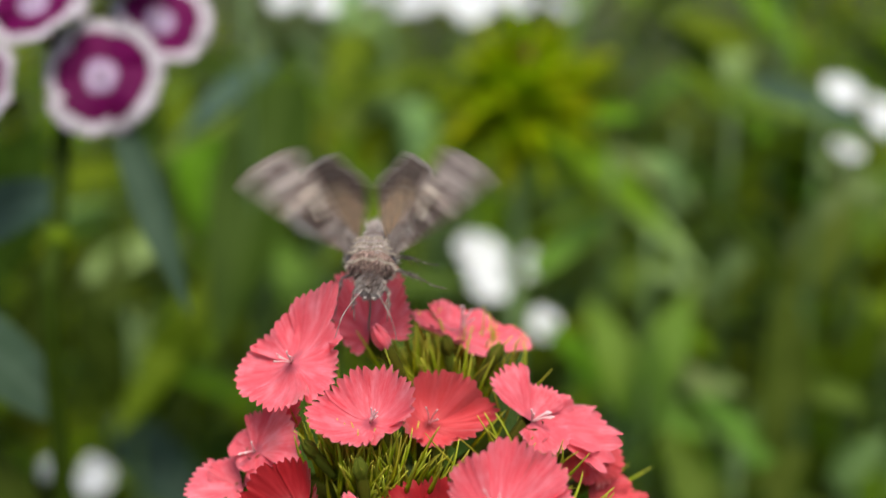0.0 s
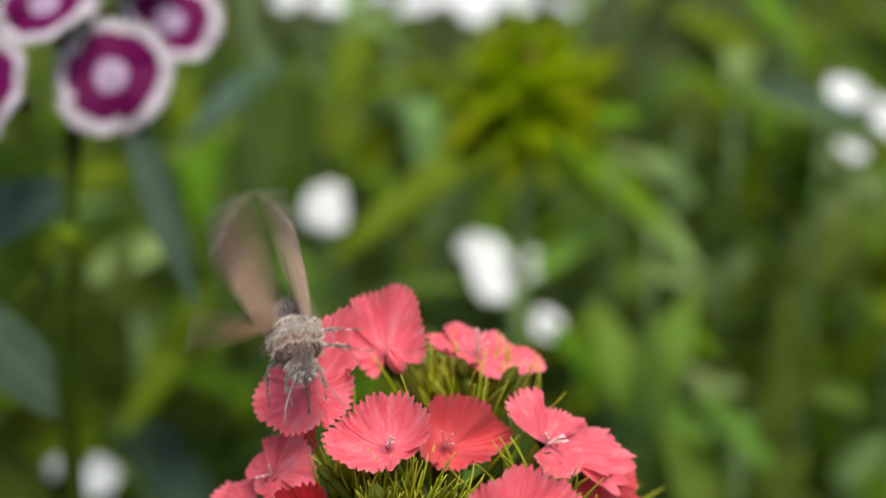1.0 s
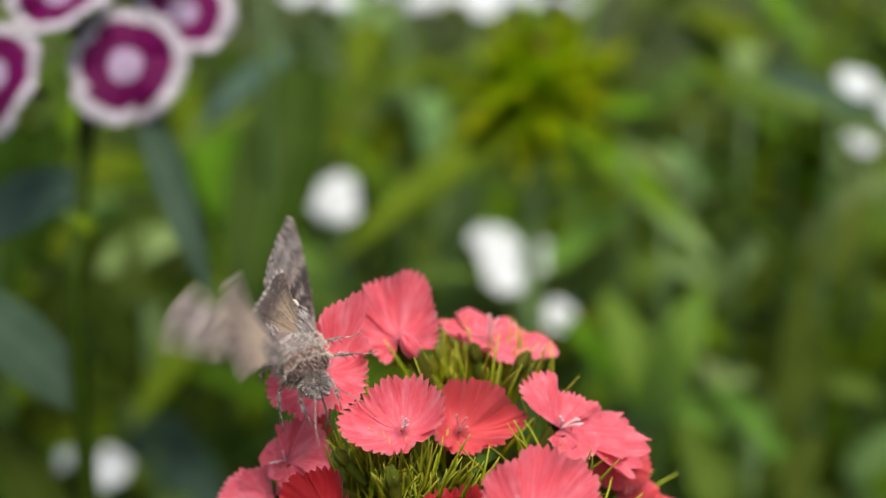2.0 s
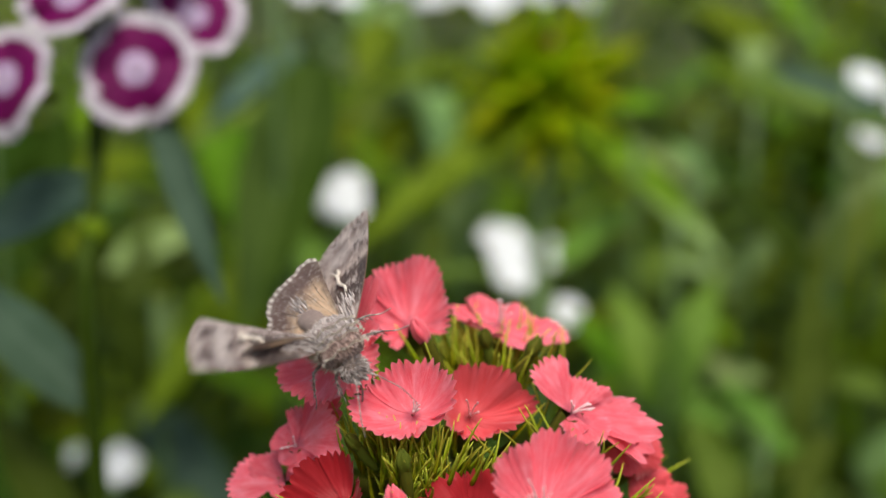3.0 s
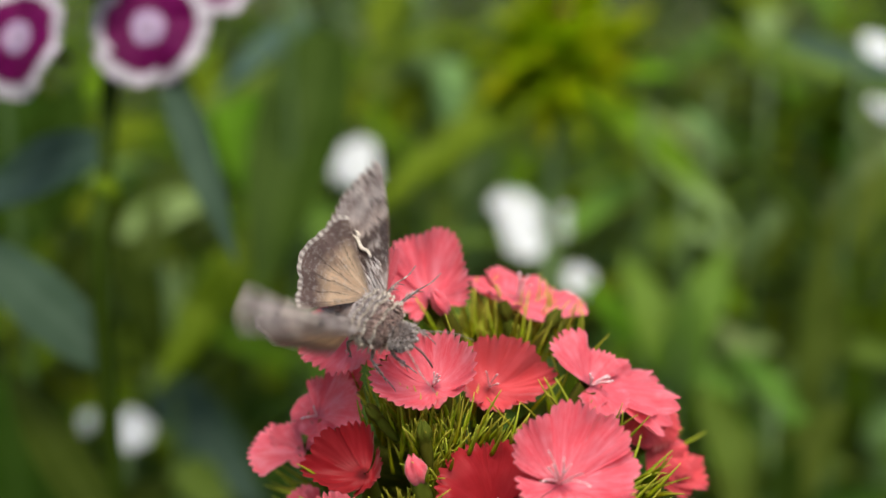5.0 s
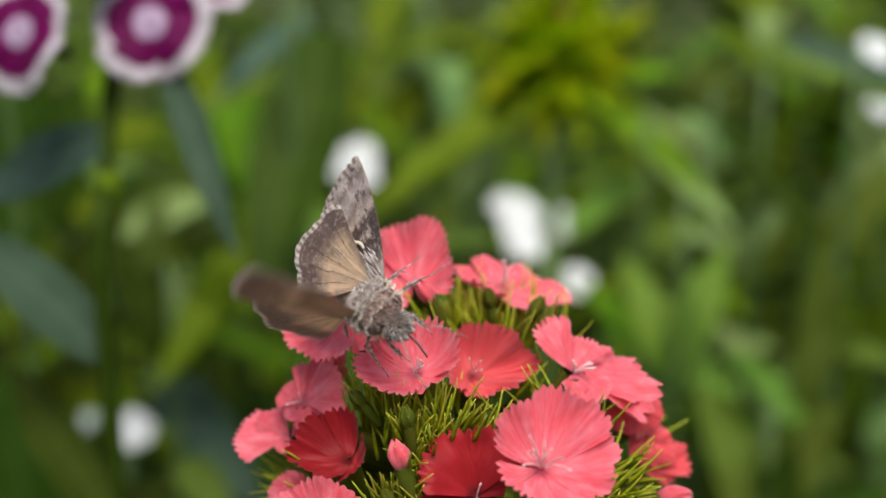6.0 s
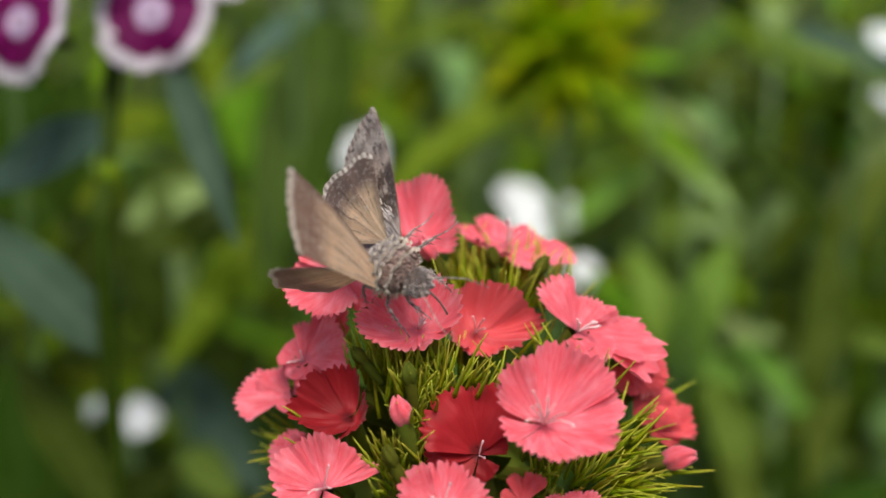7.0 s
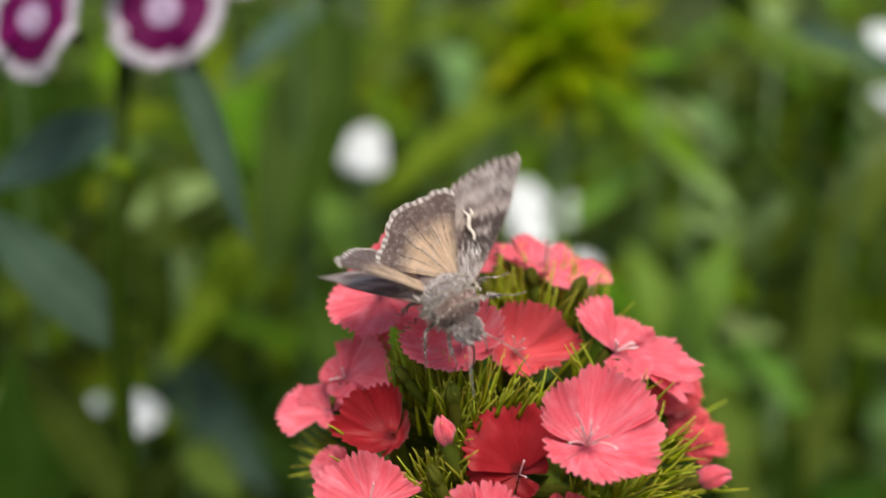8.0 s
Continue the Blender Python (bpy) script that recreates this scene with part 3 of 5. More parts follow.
# ---- the coral flower head on which the moth feeds ----
def pink_plant():
    plant = empty_thing("sweet_william", (0.0018, 0.1704, 0.0000), "coral pink sweet william in bloom with spiky green bracts", "flower")
    core = Vector((-0.0057, 0.0048, 0.4289))
    bm = bmesh.new()
    tube(bm, bend([(0, 0, -0.01), (0.004, 0.002, 0.15), core * 0.7 + Vector((0, 0, 0.0)), core + Vector((0, 0, -0.012))], 14), [0.0024] * 12 + [0.003, 0.0042], 10)
    part("stem", bm, STEM, plant)
    for k, (z, a) in enumerate(((0.12, 20), (0.21, 110), (0.30, 35), (0.37, 125))):
        for s in (0, 180):
            b = Vector((core.x * z / core.z, core.y * z / core.z, z))
            d = Vector((math.cos(radians(a + s)), math.sin(radians(a + s)), 0.35))
            leaf_between(plant, b, b + d * random.uniform(0.06, 0.085), 0.014, LEAF_GREEN, 0.35)
    # florets: throat, facing, petals (tip, half angle, cup, facing)
    def opened(at, normal, petals, seed, mat, **kw):
        return open_floret(plant, at, normal, petals, seed, mat, **kw)
    def bowl(at, normal, petals, seed, mat, **kw):
        return bowl_floret(plant, at, normal, petals, seed, mat, **kw)
    bowl((-0.0106, -0.0150, 0.4551), (-0.03, -0.62, 0.78), [((-0.0080, -0.0118, 0.4616), 50), ((-0.0140, -0.0125, 0.4603), 46), ((-0.0187, -0.0159, 0.4567), 40), ((-0.0132, -0.0194, 0.4534), 58), ((-0.0088, -0.0170, 0.4543), 50), ((-0.0053, -0.0141, 0.4588), 50)], 11, CORAL, stamens=9, reach=(0.0014, 0.0022), spread=0.6)
    bowl((0.0043, -0.0281, 0.4482), (0.05, -0.78, 0.62), [((-0.0001, -0.0255, 0.4544), 38), ((0.0064, -0.0239, 0.4571), 36), ((0.0126, -0.0252, 0.4536), 40), ((0.0137, -0.0272, 0.4501), 30), ((0.0128, -0.0295, 0.4469), 30), ((0.0076, -0.0329, 0.4460), 60), ((0.0025, -0.0324, 0.4463), 60), ((-0.0006, -0.0289, 0.4476), 22)], 12, CORAL, stamens=11, reach=(0.0032, 0.0058), spread=0.8)
    bowl((-0.0036, -0.0065, 0.4514), (0.10, -0.66, 0.74), [((-0.0034, -0.0038, 0.4578), 46), ((0.0023, -0.0051, 0.4565), 40), ((0.0057, -0.0042, 0.4523), 24), ((-0.0008, -0.0096, 0.4498), 80), ((0.0030, -0.0085, 0.4510), 70), ((-0.0072, -0.0071, 0.4522), 90)], 54, SALMON, stamens=3)
    opened((0.0096, -0.0065, 0.4517), (0.31, -0.45, 0.84), [((0.0055, -0.0050, 0.4587), 31, 0.22, (0.42, -0.80, 0.42)), ((0.0119, -0.0033, 0.4556), 42, 0.18, (0.12, -0.80, 0.58)), ((0.0153, -0.0035, 0.4526), 30, 0.15, (0.20, -0.62, 0.75)), ((0.0193, -0.0036, 0.4498), 30, 0.12, (0.30, -0.50, 0.81)), ((0.0212, -0.0054, 0.4478), 24, 0.10, (0.32, -0.42, 0.85)), ((0.0133, -0.0101, 0.4492), 50, 0.05, (0.25, -0.36, 0.90)), ((0.0096, -0.0100, 0.4501), 40, 0.05, (0.20, -0.40, 0.90))], 13, CORAL, stamens=6)
    bowl((-0.0116, 0.0040, 0.4602), (-0.02, -0.85, 0.52), [((-0.0161, 0.0064, 0.4680), 40), ((-0.0091, 0.0071, 0.4695), 44), ((-0.0170, 0.0059, 0.4624), 44), ((-0.0061, 0.0035, 0.4639), 44), ((-0.0145, 0.0024, 0.4586), 34)], 15, CORAL)
    bowl((0.0006, 0.0065, 0.4598), (0.30, -0.20, 0.93), [((-0.0063, 0.0065, 0.4620), 46), ((-0.0022, 0.0112, 0.4617), 46), ((0.0055, 0.0122, 0.4594), 50), ((0.0104, 0.0073, 0.4568), 46), ((0.0047, 0.0035, 0.4578), 46), ((-0.0023, 0.0030, 0.4600), 46)], 17, CORAL, stamens=8, reach=(0.002, 0.0036), spread=0.5)
    bowl((-0.0211, -0.0065, 0.4598), (-0.32, -0.70, 0.64), [((-0.0153, -0.0029, 0.4691), 60), ((-0.0238, -0.0033, 0.4628), 60), ((-0.0290, -0.0052, 0.4569), 60), ((-0.0242, -0.0104, 0.4547), 80), ((-0.0147, -0.0083, 0.4601), 90), ((-0.0155, -0.0048, 0.4643), 50)], 16, CORAL, stamens=6, reach=(0.0022, 0.0032), spread=0.5)
    opened((-0.0262, -0.0065, 0.4475), (-0.32, -0.65, 0.68), [((-0.0291, -0.0047, 0.4490), 52, 0.20, (-0.20, -0.80, 0.56)), ((-0.0239, -0.0044, 0.4521), 46, 0.30, (-0.10, -0.89, 0.45)), ((-0.0199, -0.0104, 0.4527), 36, 0.35, (-0.70, -0.58, 0.42)), ((-0.0282, -0.0078, 0.4455), 56, 0.10, (-0.35, -0.60, 0.72)), ((-0.0244, -0.0097, 0.4458), 50, 0.10, (-0.40, -0.60, 0.70)), ((-0.0210, -0.0058, 0.4550), 22, 0.20, (-0.40, -0.85, 0.35))], 18, CORAL, stamens=3, reach=(0.002, 0.003))
    opened((-0.0279, -0.0065, 0.4425), (-0.30, -0.51, 0.81), [((-0.0357, -0.0052, 0.4424), 38, 0.10, (-0.12, -0.66, 0.74)), ((-0.0322, -0.0035, 0.4446), 34, 0.15, (-0.20, -0.74, 0.64)), ((-0.0292, -0.0083, 0.4411), 50, 0.05, (-0.20, -0.50, 0.84)), ((-0.0251, -0.0057, 0.4454), 34, 0.20, (-0.30, -0.81, 0.51))], 27, CORAL)
    # sits in shade, which its crimson colour carries
    bowl((-0.0192, -0.0160, 0.4437), (-0.08, -0.60, 0.79), [((-0.0277, -0.0166, 0.4444), 38), ((-0.0247, -0.0140, 0.4487), 36), ((-0.0208, -0.0132, 0.4496), 36), ((-0.0172, -0.0166, 0.4465), 28), ((-0.0238, -0.0184, 0.4427), 52), ((-0.0186, -0.0185, 0.4428), 56), ((-0.0170, -0.0177, 0.4443), 44)], 19, CRIMSON_SHADE)
    opened((-0.0250, -0.0125, 0.4362), (-0.35, -0.61, 0.71), [((-0.0302, -0.0094, 0.4372), 34, 0.10, (-0.30, -0.70, 0.65)), ((-0.0278, -0.0099, 0.4384), 30, 0.15, (-0.30, -0.78, 0.55)), ((-0.0296, -0.0113, 0.4350), 34, 0.05)], 26, CORAL)
    bowl((-0.0218, -0.0255, 0.4384), (-0.15, -0.75, 0.64), [((-0.0223, -0.0220, 0.4443), 40), ((-0.0286, -0.0220, 0.4402), 38), ((-0.0169, -0.0230, 0.4412), 34), ((-0.0276, -0.0259, 0.4365), 38), ((-0.0201, -0.0295, 0.4362), 40), ((-0.0153, -0.0228, 0.4408), 14)], 20, CORAL, stamens=4)
    bowl((-0.0074, -0.0305, 0.4383), (0.02, -0.72, 0.69), [((-0.0055, -0.0277, 0.4430), 42), ((-0.0121, -0.0287, 0.4420), 42), ((-0.0018, -0.0290, 0.4398), 40), ((-0.0130, -0.0313, 0.4376), 40), ((-0.0064, -0.0337, 0.4365), 42)], 21, CORAL, stamens=4)
    # overhung by its neighbour; that shade is in the crimson colour
    opened((-0.0032, -0.0205, 0.4406), (-0.02, -0.78, 0.62), [((-0.0085, -0.0200, 0.4483), 46, 0.22, (0.56, -0.70, 0.43)), ((-0.0013, -0.0171, 0.4489), 44, 0.22, (-0.52, -0.74, 0.42)), ((-0.0101, -0.0213, 0.4431), 36, 0.15, (0.30, -0.75, 0.58)), ((-0.0000, -0.0200, 0.4432), 34, 0.10, (-0.30, -0.81, 0.51)), ((-0.0016, -0.0229, 0.4386), 36, 0.10, (-0.20, -0.70, 0.68)), ((-0.0065, -0.0230, 0.4386), 30, 0.10, (0.10, -0.70, 0.70))], 22, CRIMSON_SHADE, stamens=2, reach=(0.002, 0.003))
    opened((0.0019, -0.0285, 0.4381), (0.10, -0.70, 0.70), [((0.0012, -0.0258, 0.4409), 28, 0.20), ((0.0038, -0.0254, 0.4409), 24, 0.20), ((-0.0005, -0.0275, 0.4394), 24, 0.20)], 61, SALMON)
    opened((0.0082, -0.0285, 0.4359), (0.20, -0.69, 0.69), [((0.0077, -0.0259, 0.4387), 36, 0.20), ((0.0121, -0.0261, 0.4373), 36, 0.20), ((0.0042, -0.0276, 0.4380), 36, 0.20)], 23, CORAL)
    opened((0.0160, -0.0035, 0.4466), (0.45, -0.62, 0.64), [((0.0222, -0.0003, 0.4456), 28, 0.10, (0.40, -0.55, 0.74)), ((0.0220, -0.0026, 0.4432), 40, 0.08, (0.40, -0.75, 0.53)), ((0.0189, -0.0046, 0.4426), 40, 0.05, (0.30, -0.84, 0.45)), ((0.0150, -0.0056, 0.4432), 40, 0.05, (0.10, -0.86, 0.50))], 24, SALMON)
    opened((0.0175, -0.0025, 0.4415), (0.50, -0.60, 0.62), [((0.0234, -0.0004, 0.4404), 26, 0.12, (0.35, -0.60, 0.72)), ((0.0241, -0.0015, 0.4378), 28, 0.08, (0.42, -0.72, 0.55)), ((0.0208, -0.0031, 0.4379), 34, 0.05, (0.35, -0.82, 0.45))], 25, SALMON)
    opened((0.0194, -0.0025, 0.4361), (0.50, -0.60, 0.62), [((0.0271, 0.0012, 0.4355), 24, 0.12, (0.30, -0.51, 0.81)), ((0.0248, -0.0008, 0.4345), 26, 0.08, (0.40, -0.65, 0.65)), ((0.0213, 0.0000, 0.4371), 22, 0.10)], 28, SALMON)
    flower_bud(plant, (-0.0116, -0.0225, 0.4434), (-0.24, -0.14, 0.96), 6.2, 31, CORAL, fat=0.22)
    flower_bud(plant, (0.0178, -0.0105, 0.4348), (0.95, -0.16, 0.26), 7.4, 32, CORAL, fat=0.21)
    flower_bud(plant, (-0.0081, -0.0015, 0.4578), (-0.42, -0.15, 0.89), 6.2, 33, CORAL, fat=0.18)
    flower_bud(plant, (-0.0113, -0.0195, 0.4478), (-0.11, -0.18, 0.98), 5.0, 63, CALYX, fat=0.19)
    flower_bud(plant, (-0.0125, -0.0265, 0.4403), (-0.34, -0.19, 0.92), 5.0, 64, CALYX, fat=0.19)
    flower_bud(plant, (-0.0165, -0.0135, 0.4487), (-0.53, -0.26, 0.81), 4.6, 65, CALYX, fat=0.19)
    flower_bud(plant, (0.0035, 0.0015, 0.4550), (0.43, -0.20, 0.88), 5.5, 66, CALYX, fat=0.19)
    flower_bud(plant, (-0.0007, 0.0015, 0.4562), (-0.15, -0.22, 0.96), 5.0, 67, CALYX, fat=0.19)
    # bracts in tufts between the florets
    rng = random.Random(5)
    shapes = [bract_mesh(rng.uniform(3.4, 6.8) * MM, rng.uniform(0.42, 0.68) * MM, rng.uniform(-0.22, 0.34), 70 + k) for k in range(20)]
    tall = [bract_mesh(rng.uniform(5.2, 8.0) * MM, rng.uniform(0.5, 0.75) * MM, rng.uniform(-0.25, 0.4), 90 + k) for k in range(12)]
    tufts = [((-0.0033, 0.0061, 0.4542), (-0.02, 0.04, 1.00), 31, 4.8), ((0.0014, 0.0050, 0.4539), (0.10, 0.04, 0.99), 33, 4.8), ((-0.0147, -0.0118, 0.4476), (-0.05, -0.31, 0.95), 84, 5.5), ((-0.0052, -0.0112, 0.4490), (0.10, -0.18, 0.98), 60, 5.0),
             ((-0.0132, -0.0199, 0.4411), (-0.04, -0.48, 0.88), 90, 4.8), ((0.0192, -0.0051, 0.4394), (0.85, -0.20, 0.48), 44, 6.0), ((0.0172, -0.0104, 0.4360), (0.89, -0.23, 0.38), 30, 6.0), ((0.0176, -0.0118, 0.4310), (0.90, -0.38, 0.22), 22, 6.5), ((0.0090, -0.0205, 0.4378), (0.36, -0.50, 0.79), 44, 5.5), ((0.0012, -0.0210, 0.4400), (-0.09, -0.48, 0.87), 24, 3.0), ((-0.0105, -0.0144, 0.4491), (0.00, -0.24, 0.97), 56, 5.0),
             ((-0.0290, -0.0041, 0.4324), (-0.94, -0.28, 0.18), 14, 5.0), ((-0.0180, -0.0168, 0.4450), (-0.09, -0.41, 0.91), 36, 4.0), ((0.0103, -0.0090, 0.4482), (0.11, -0.30, 0.95), 31, 3.4), ((-0.0065, -0.0226, 0.4386), (-0.09, -0.48, 0.87), 30, 3.6)]
    for at, normal, count, wide in tufts:
        axis = Vector(normal)
        for k in range(round(count * 2.5)):
            off = Vector((rng.gauss(0, 1), rng.gauss(0, 1), rng.gauss(0, 1))) * wide * 0.66 * MM
            off -= axis * off.dot(axis)
            d = (axis + off / (wide * MM) * 0.42 + Vector((rng.uniform(-0.2, 0.2), rng.uniform(-0.2, 0.2), rng.uniform(-0.05, 0.25)))).normalized()
            root = Vector(at) + off - axis * rng.uniform(-0.5, 3.5) * MM
            # none grows through a petal
            if any(((q - c) - n * (q - c).dot(n)).length < r * (0.6 if count in (31, 33) else 0.9) and 0.0004 < (q - c).dot(n) < 0.005 for c, n, r in DISCS for q in (root + d * k * 0.0012 for k in range(6))):
                continue
            placed("bract", rng.choice(tall if count in (31, 33) else shapes), BRACT, plant, "", frame_on(root, d, rng.uniform(0, 360)))
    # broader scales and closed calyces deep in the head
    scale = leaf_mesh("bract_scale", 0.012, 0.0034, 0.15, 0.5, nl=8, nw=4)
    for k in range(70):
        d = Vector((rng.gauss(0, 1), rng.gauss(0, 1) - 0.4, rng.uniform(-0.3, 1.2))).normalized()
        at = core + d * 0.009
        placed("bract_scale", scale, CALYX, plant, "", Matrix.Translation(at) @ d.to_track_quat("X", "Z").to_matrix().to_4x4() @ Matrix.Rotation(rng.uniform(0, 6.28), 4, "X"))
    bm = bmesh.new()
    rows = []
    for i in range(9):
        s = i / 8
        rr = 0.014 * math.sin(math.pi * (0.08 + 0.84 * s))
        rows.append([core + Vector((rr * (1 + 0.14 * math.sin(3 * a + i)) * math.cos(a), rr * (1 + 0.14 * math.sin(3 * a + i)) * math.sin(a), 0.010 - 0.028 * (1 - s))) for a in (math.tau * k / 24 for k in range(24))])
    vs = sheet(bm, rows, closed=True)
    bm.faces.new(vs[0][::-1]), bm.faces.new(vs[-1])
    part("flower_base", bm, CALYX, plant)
    return plant


PINK = pink_plant()


# ---- the purple and white ringed sweet william beside it ----
def purple_plant():
    plant = empty_thing("sweet_william", (-0.0765, 0.2587, 0.0000), "purple sweet william with white-edged ringed florets on a dark stem", "flower")
    top = Vector((-0.0003, 0.0267, 0.4912))
    bm = bmesh.new()
    tube(bm, bend([(0.002, 0, -0.01), (0, 0, 0.2), (0.0007, -0.0077, 0.4210), (0.0005, 0.0019, 0.4534), top], 20), [0.0019] * 18 + [0.0026, 0.003], 10)
    part("stem", bm, LEAF_DARK_SHADE, plant)
    bm = bmesh.new()
    c = Vector((0.0008, 0.0016, 0.4521))
    tube(bm, [c + Vector((0, 0, h * MM)) for h in (-3, -1.5, 0, 1.5, 3)], [0.0019, 0.0028, 0.0031, 0.0027, 0.0019], 10)
    part("stem_node", bm, LEAF_GREEN, plant, "swollen green stem joint")
    for at, n, size, seed in (((0.0097, 0.0070, 0.4839), (0.02, -0.92, 0.40), 24.5, 41), ((-0.0138, 0.0000, 0.4830), (-0.28, -0.89, 0.37), 24.0, 42), ((0.0181, 0.0255, 0.4927), (0.47, -0.67, 0.57), 24.0, 43),
                              ((-0.0026, 0.0088, 0.4977), (-0.09, -0.68, 0.73), 24.0, 44), ((0.0107, 0.0210, 0.5063), (0.11, -0.34, 0.93), 21.0, 45), ((-0.0201, 0.0204, 0.5063), (-0.42, -0.30, 0.86), 21.0, 46)):
        floret(plant, at, n, size, seed, PURPLE, cup=0.08, flare=0.06, spread=42, lobe=0.09, stamens=2, tube_mm=17, teeth=9)
    for base, tip, w, mat in (((0.0127, 0.0088, 0.4756), (0.0286, -0.0117, 0.4406), 0.0066, LEAF_STEEL), ((0.0004, 0.0040, 0.4604), (-0.0447, 0.0463, 0.4363), 0.0135, LEAF_STEEL),
                              ((-0.0001, -0.0052, 0.4189), (-0.0355, 0.0164, 0.4412), 0.012, LEAF_STEEL),
                              ((-0.0003, 0.0257, 0.4878), (0.0103, 0.0348, 0.4649), 0.007, LEAF_DARK_SHADE), ((0.0001, -0.0146, 0.3872), (-0.0312, 0.0267, 0.4053), 0.010, LEAF_DARK_SHADE)):
        leaf_between(plant, base, tip, w, mat, 0.2, 0.2, face=(0.1, -0.8, 0.5))
    rng = random.Random(9)
    shapes = [bract_mesh(rng.uniform(8, 12) * MM, 0.9 * MM, rng.uniform(-0.1, 0.3), 170 + k) for k in range(5)]
    for k in range(26):
        d = Vector((rng.gauss(0, 1), rng.gauss(0, 1), rng.uniform(-0.1, 1))).normalized()
        placed("bract", rng.choice(shapes), BRACT, plant, "", frame_on(top + d * 0.004, d, rng.uniform(0, 360)))
    return plant


VIOLET = purple_plant()


# ---- the yellow-green unopened head ----
def bud_plant():
    c = Vector((0.0274, 0.4486, 0.4536))
    base = Vector((c.x - 0.004, c.y + 0.01, 0))
    plant = empty_thing("budding_sweet_william", base, "yellow-green sweet william with an unopened spiky bud head", "flower")
    rel = lambda q: Vector(q) - base
    bm = bmesh.new()
    tube(bm, bend([(0, 0, -0.01), rel((0.0229, 0.4196, 0.3390)), rel((0.0242, 0.4329, 0.3941)), rel((0.0257, 0.4432, 0.4357)), c - base], 18), [0.0026] * 18, 10)
    part("stem", bm, STEM, plant)
    for b, tip, w, mat, arch in (((0.0364, 0.4460, 0.4387), (0.0710, 0.4050, 0.4138), 0.0116, LEAF_GREEN, 0.35),
                                 ((0.0190, 0.4460, 0.4413), (-0.0410, 0.4050, 0.4027), 0.0130, LEAF_GREEN, 0.18),
                                 ((0.0426, 0.4620, 0.4325), (0.0851, 0.4300, 0.3962), 0.0100, LEAF_PALE_SKY, 0.30),
                                 ((0.0362, 0.4450, 0.4466), (0.0633, 0.4300, 0.4480), 0.0098, LEAF_GREEN, 0.20),
                                 ((0.0365, 0.4520, 0.4559), (0.0597, 0.4600, 0.4652), 0.0083, LEAF_LIME, 0.20),
                                 ((0.0175, 0.4450, 0.4485), (0.0008, 0.4300, 0.4401), 0.0087, LEAF_LIME, 0.25),
                                 ((0.0186, 0.4520, 0.4577), (0.0055, 0.4600, 0.4651), 0.0083, LEAF_LIME, 0.20),
                                 ((0.0314, 0.4420, 0.4415), (0.0443, 0.4200, 0.4358), 0.0082, LEAF_LOW, 0.30),
                                 ((0.0231, 0.4420, 0.4415), (0.0106, 0.4200, 0.4339), 0.0071, LEAF_LOW, 0.30),
                                 ((0.0283, 0.4370, 0.3936), (0.0582, 0.4400, 0.4134), 0.0095, LEAF_LIGHT, 0.25),
                                 ((0.0264, 0.4370, 0.3936), (0.0093, 0.4400, 0.4104), 0.0084, LEAF_GREEN, 0.20),
                                 ((0.0280, 0.4300, 0.3661), (0.0506, 0.4300, 0.3820), 0.0089, LEAF_GREEN, 0.20)):
        leaf_between(plant, rel(b), rel(tip), w, mat, arch, 0.25, face=(0, -0.6, 0.8))
    rng = random.Random(21)
    shapes = [leaf_mesh("bract", rng.uniform(24, 35) * MM, rng.uniform(5.5, 9.0) * MM, rng.uniform(-0.1, 0.4), 0.2, nl=6, nw=2) for k in range(8)]
    tilt = Matrix.Rotation(radians(34), 3, "X")
    for count, rise, ring, low in ((14, -4, 6.0, -8), (14, -14, 5.0, -6), (13, 16, 4.5, -3), (11, 40, 4.0, 0), (7, 64, 3.0, 2)):
        for k in range(count):
            a, e = math.tau * (k + rng.uniform(-0.3, 0.3)) / count, radians(rise + rng.uniform(-12, 12))
            d = Vector((math.cos(a) * math.cos(e), math.sin(a) * math.cos(e), math.sin(e)))
            at = c - base + tilt @ (Vector((d.x * ring, d.y * ring, low)) * MM)
            d = tilt @ d
            placed("bract", rng.choice(shapes), LEAF_LIME, plant, "", Matrix.Translation(at) @ d.to_track_quat("X", "Z").to_matrix().to_4x4() @ Matrix.Rotation(rng.uniform(-0.5, 0.5), 4, "X"))
    slim = [leaf_mesh("bract", rng.uniform(26, 36) * MM, rng.uniform(3.0, 4.6) * MM, rng.uniform(-0.15, 0.25), 0.2, nl=6, nw=2) for k in range(6)]
    for count, rise, ring, low in ((18, 4, 5.0, -8), (14, 28, 4.5, -6), (10, 52, 4.0, -4)):
        for k in range(count):
            a, e = math.tau * (k + rng.uniform(-0.4, 0.4)) / count, radians(rise + rng.uniform(-10, 10))
            d = Vector((math.cos(a) * math.cos(e), math.sin(a) * math.cos(e), math.sin(e)))
            at = c - base + tilt @ (Vector((d.x * ring, d.y * ring, low)) * MM)
            d = tilt @ d
            placed("bract", rng.choice(slim), LEAF_LIME, plant, "", Matrix.Translation(at) @ d.to_track_quat("X", "Z").to_matrix().to_4x4() @ Matrix.Rotation(rng.uniform(-0.5, 0.5), 4, "X"))
    # closed buds crowd the middle
    bud = bmesh.new()
    blob(bud, [(-6 * MM, 0, 1.2 * MM), (-3 * MM, 0, 3.0 * MM), (2 * MM, 0, 3.4 * MM), (7 * MM, 0, 2.2 * MM), (11 * MM, 0, 0.5 * MM)], sides=10)
    me = bpy.data.meshes.new("closed_bud")
    bud.to_mesh(me)
    bud.free()
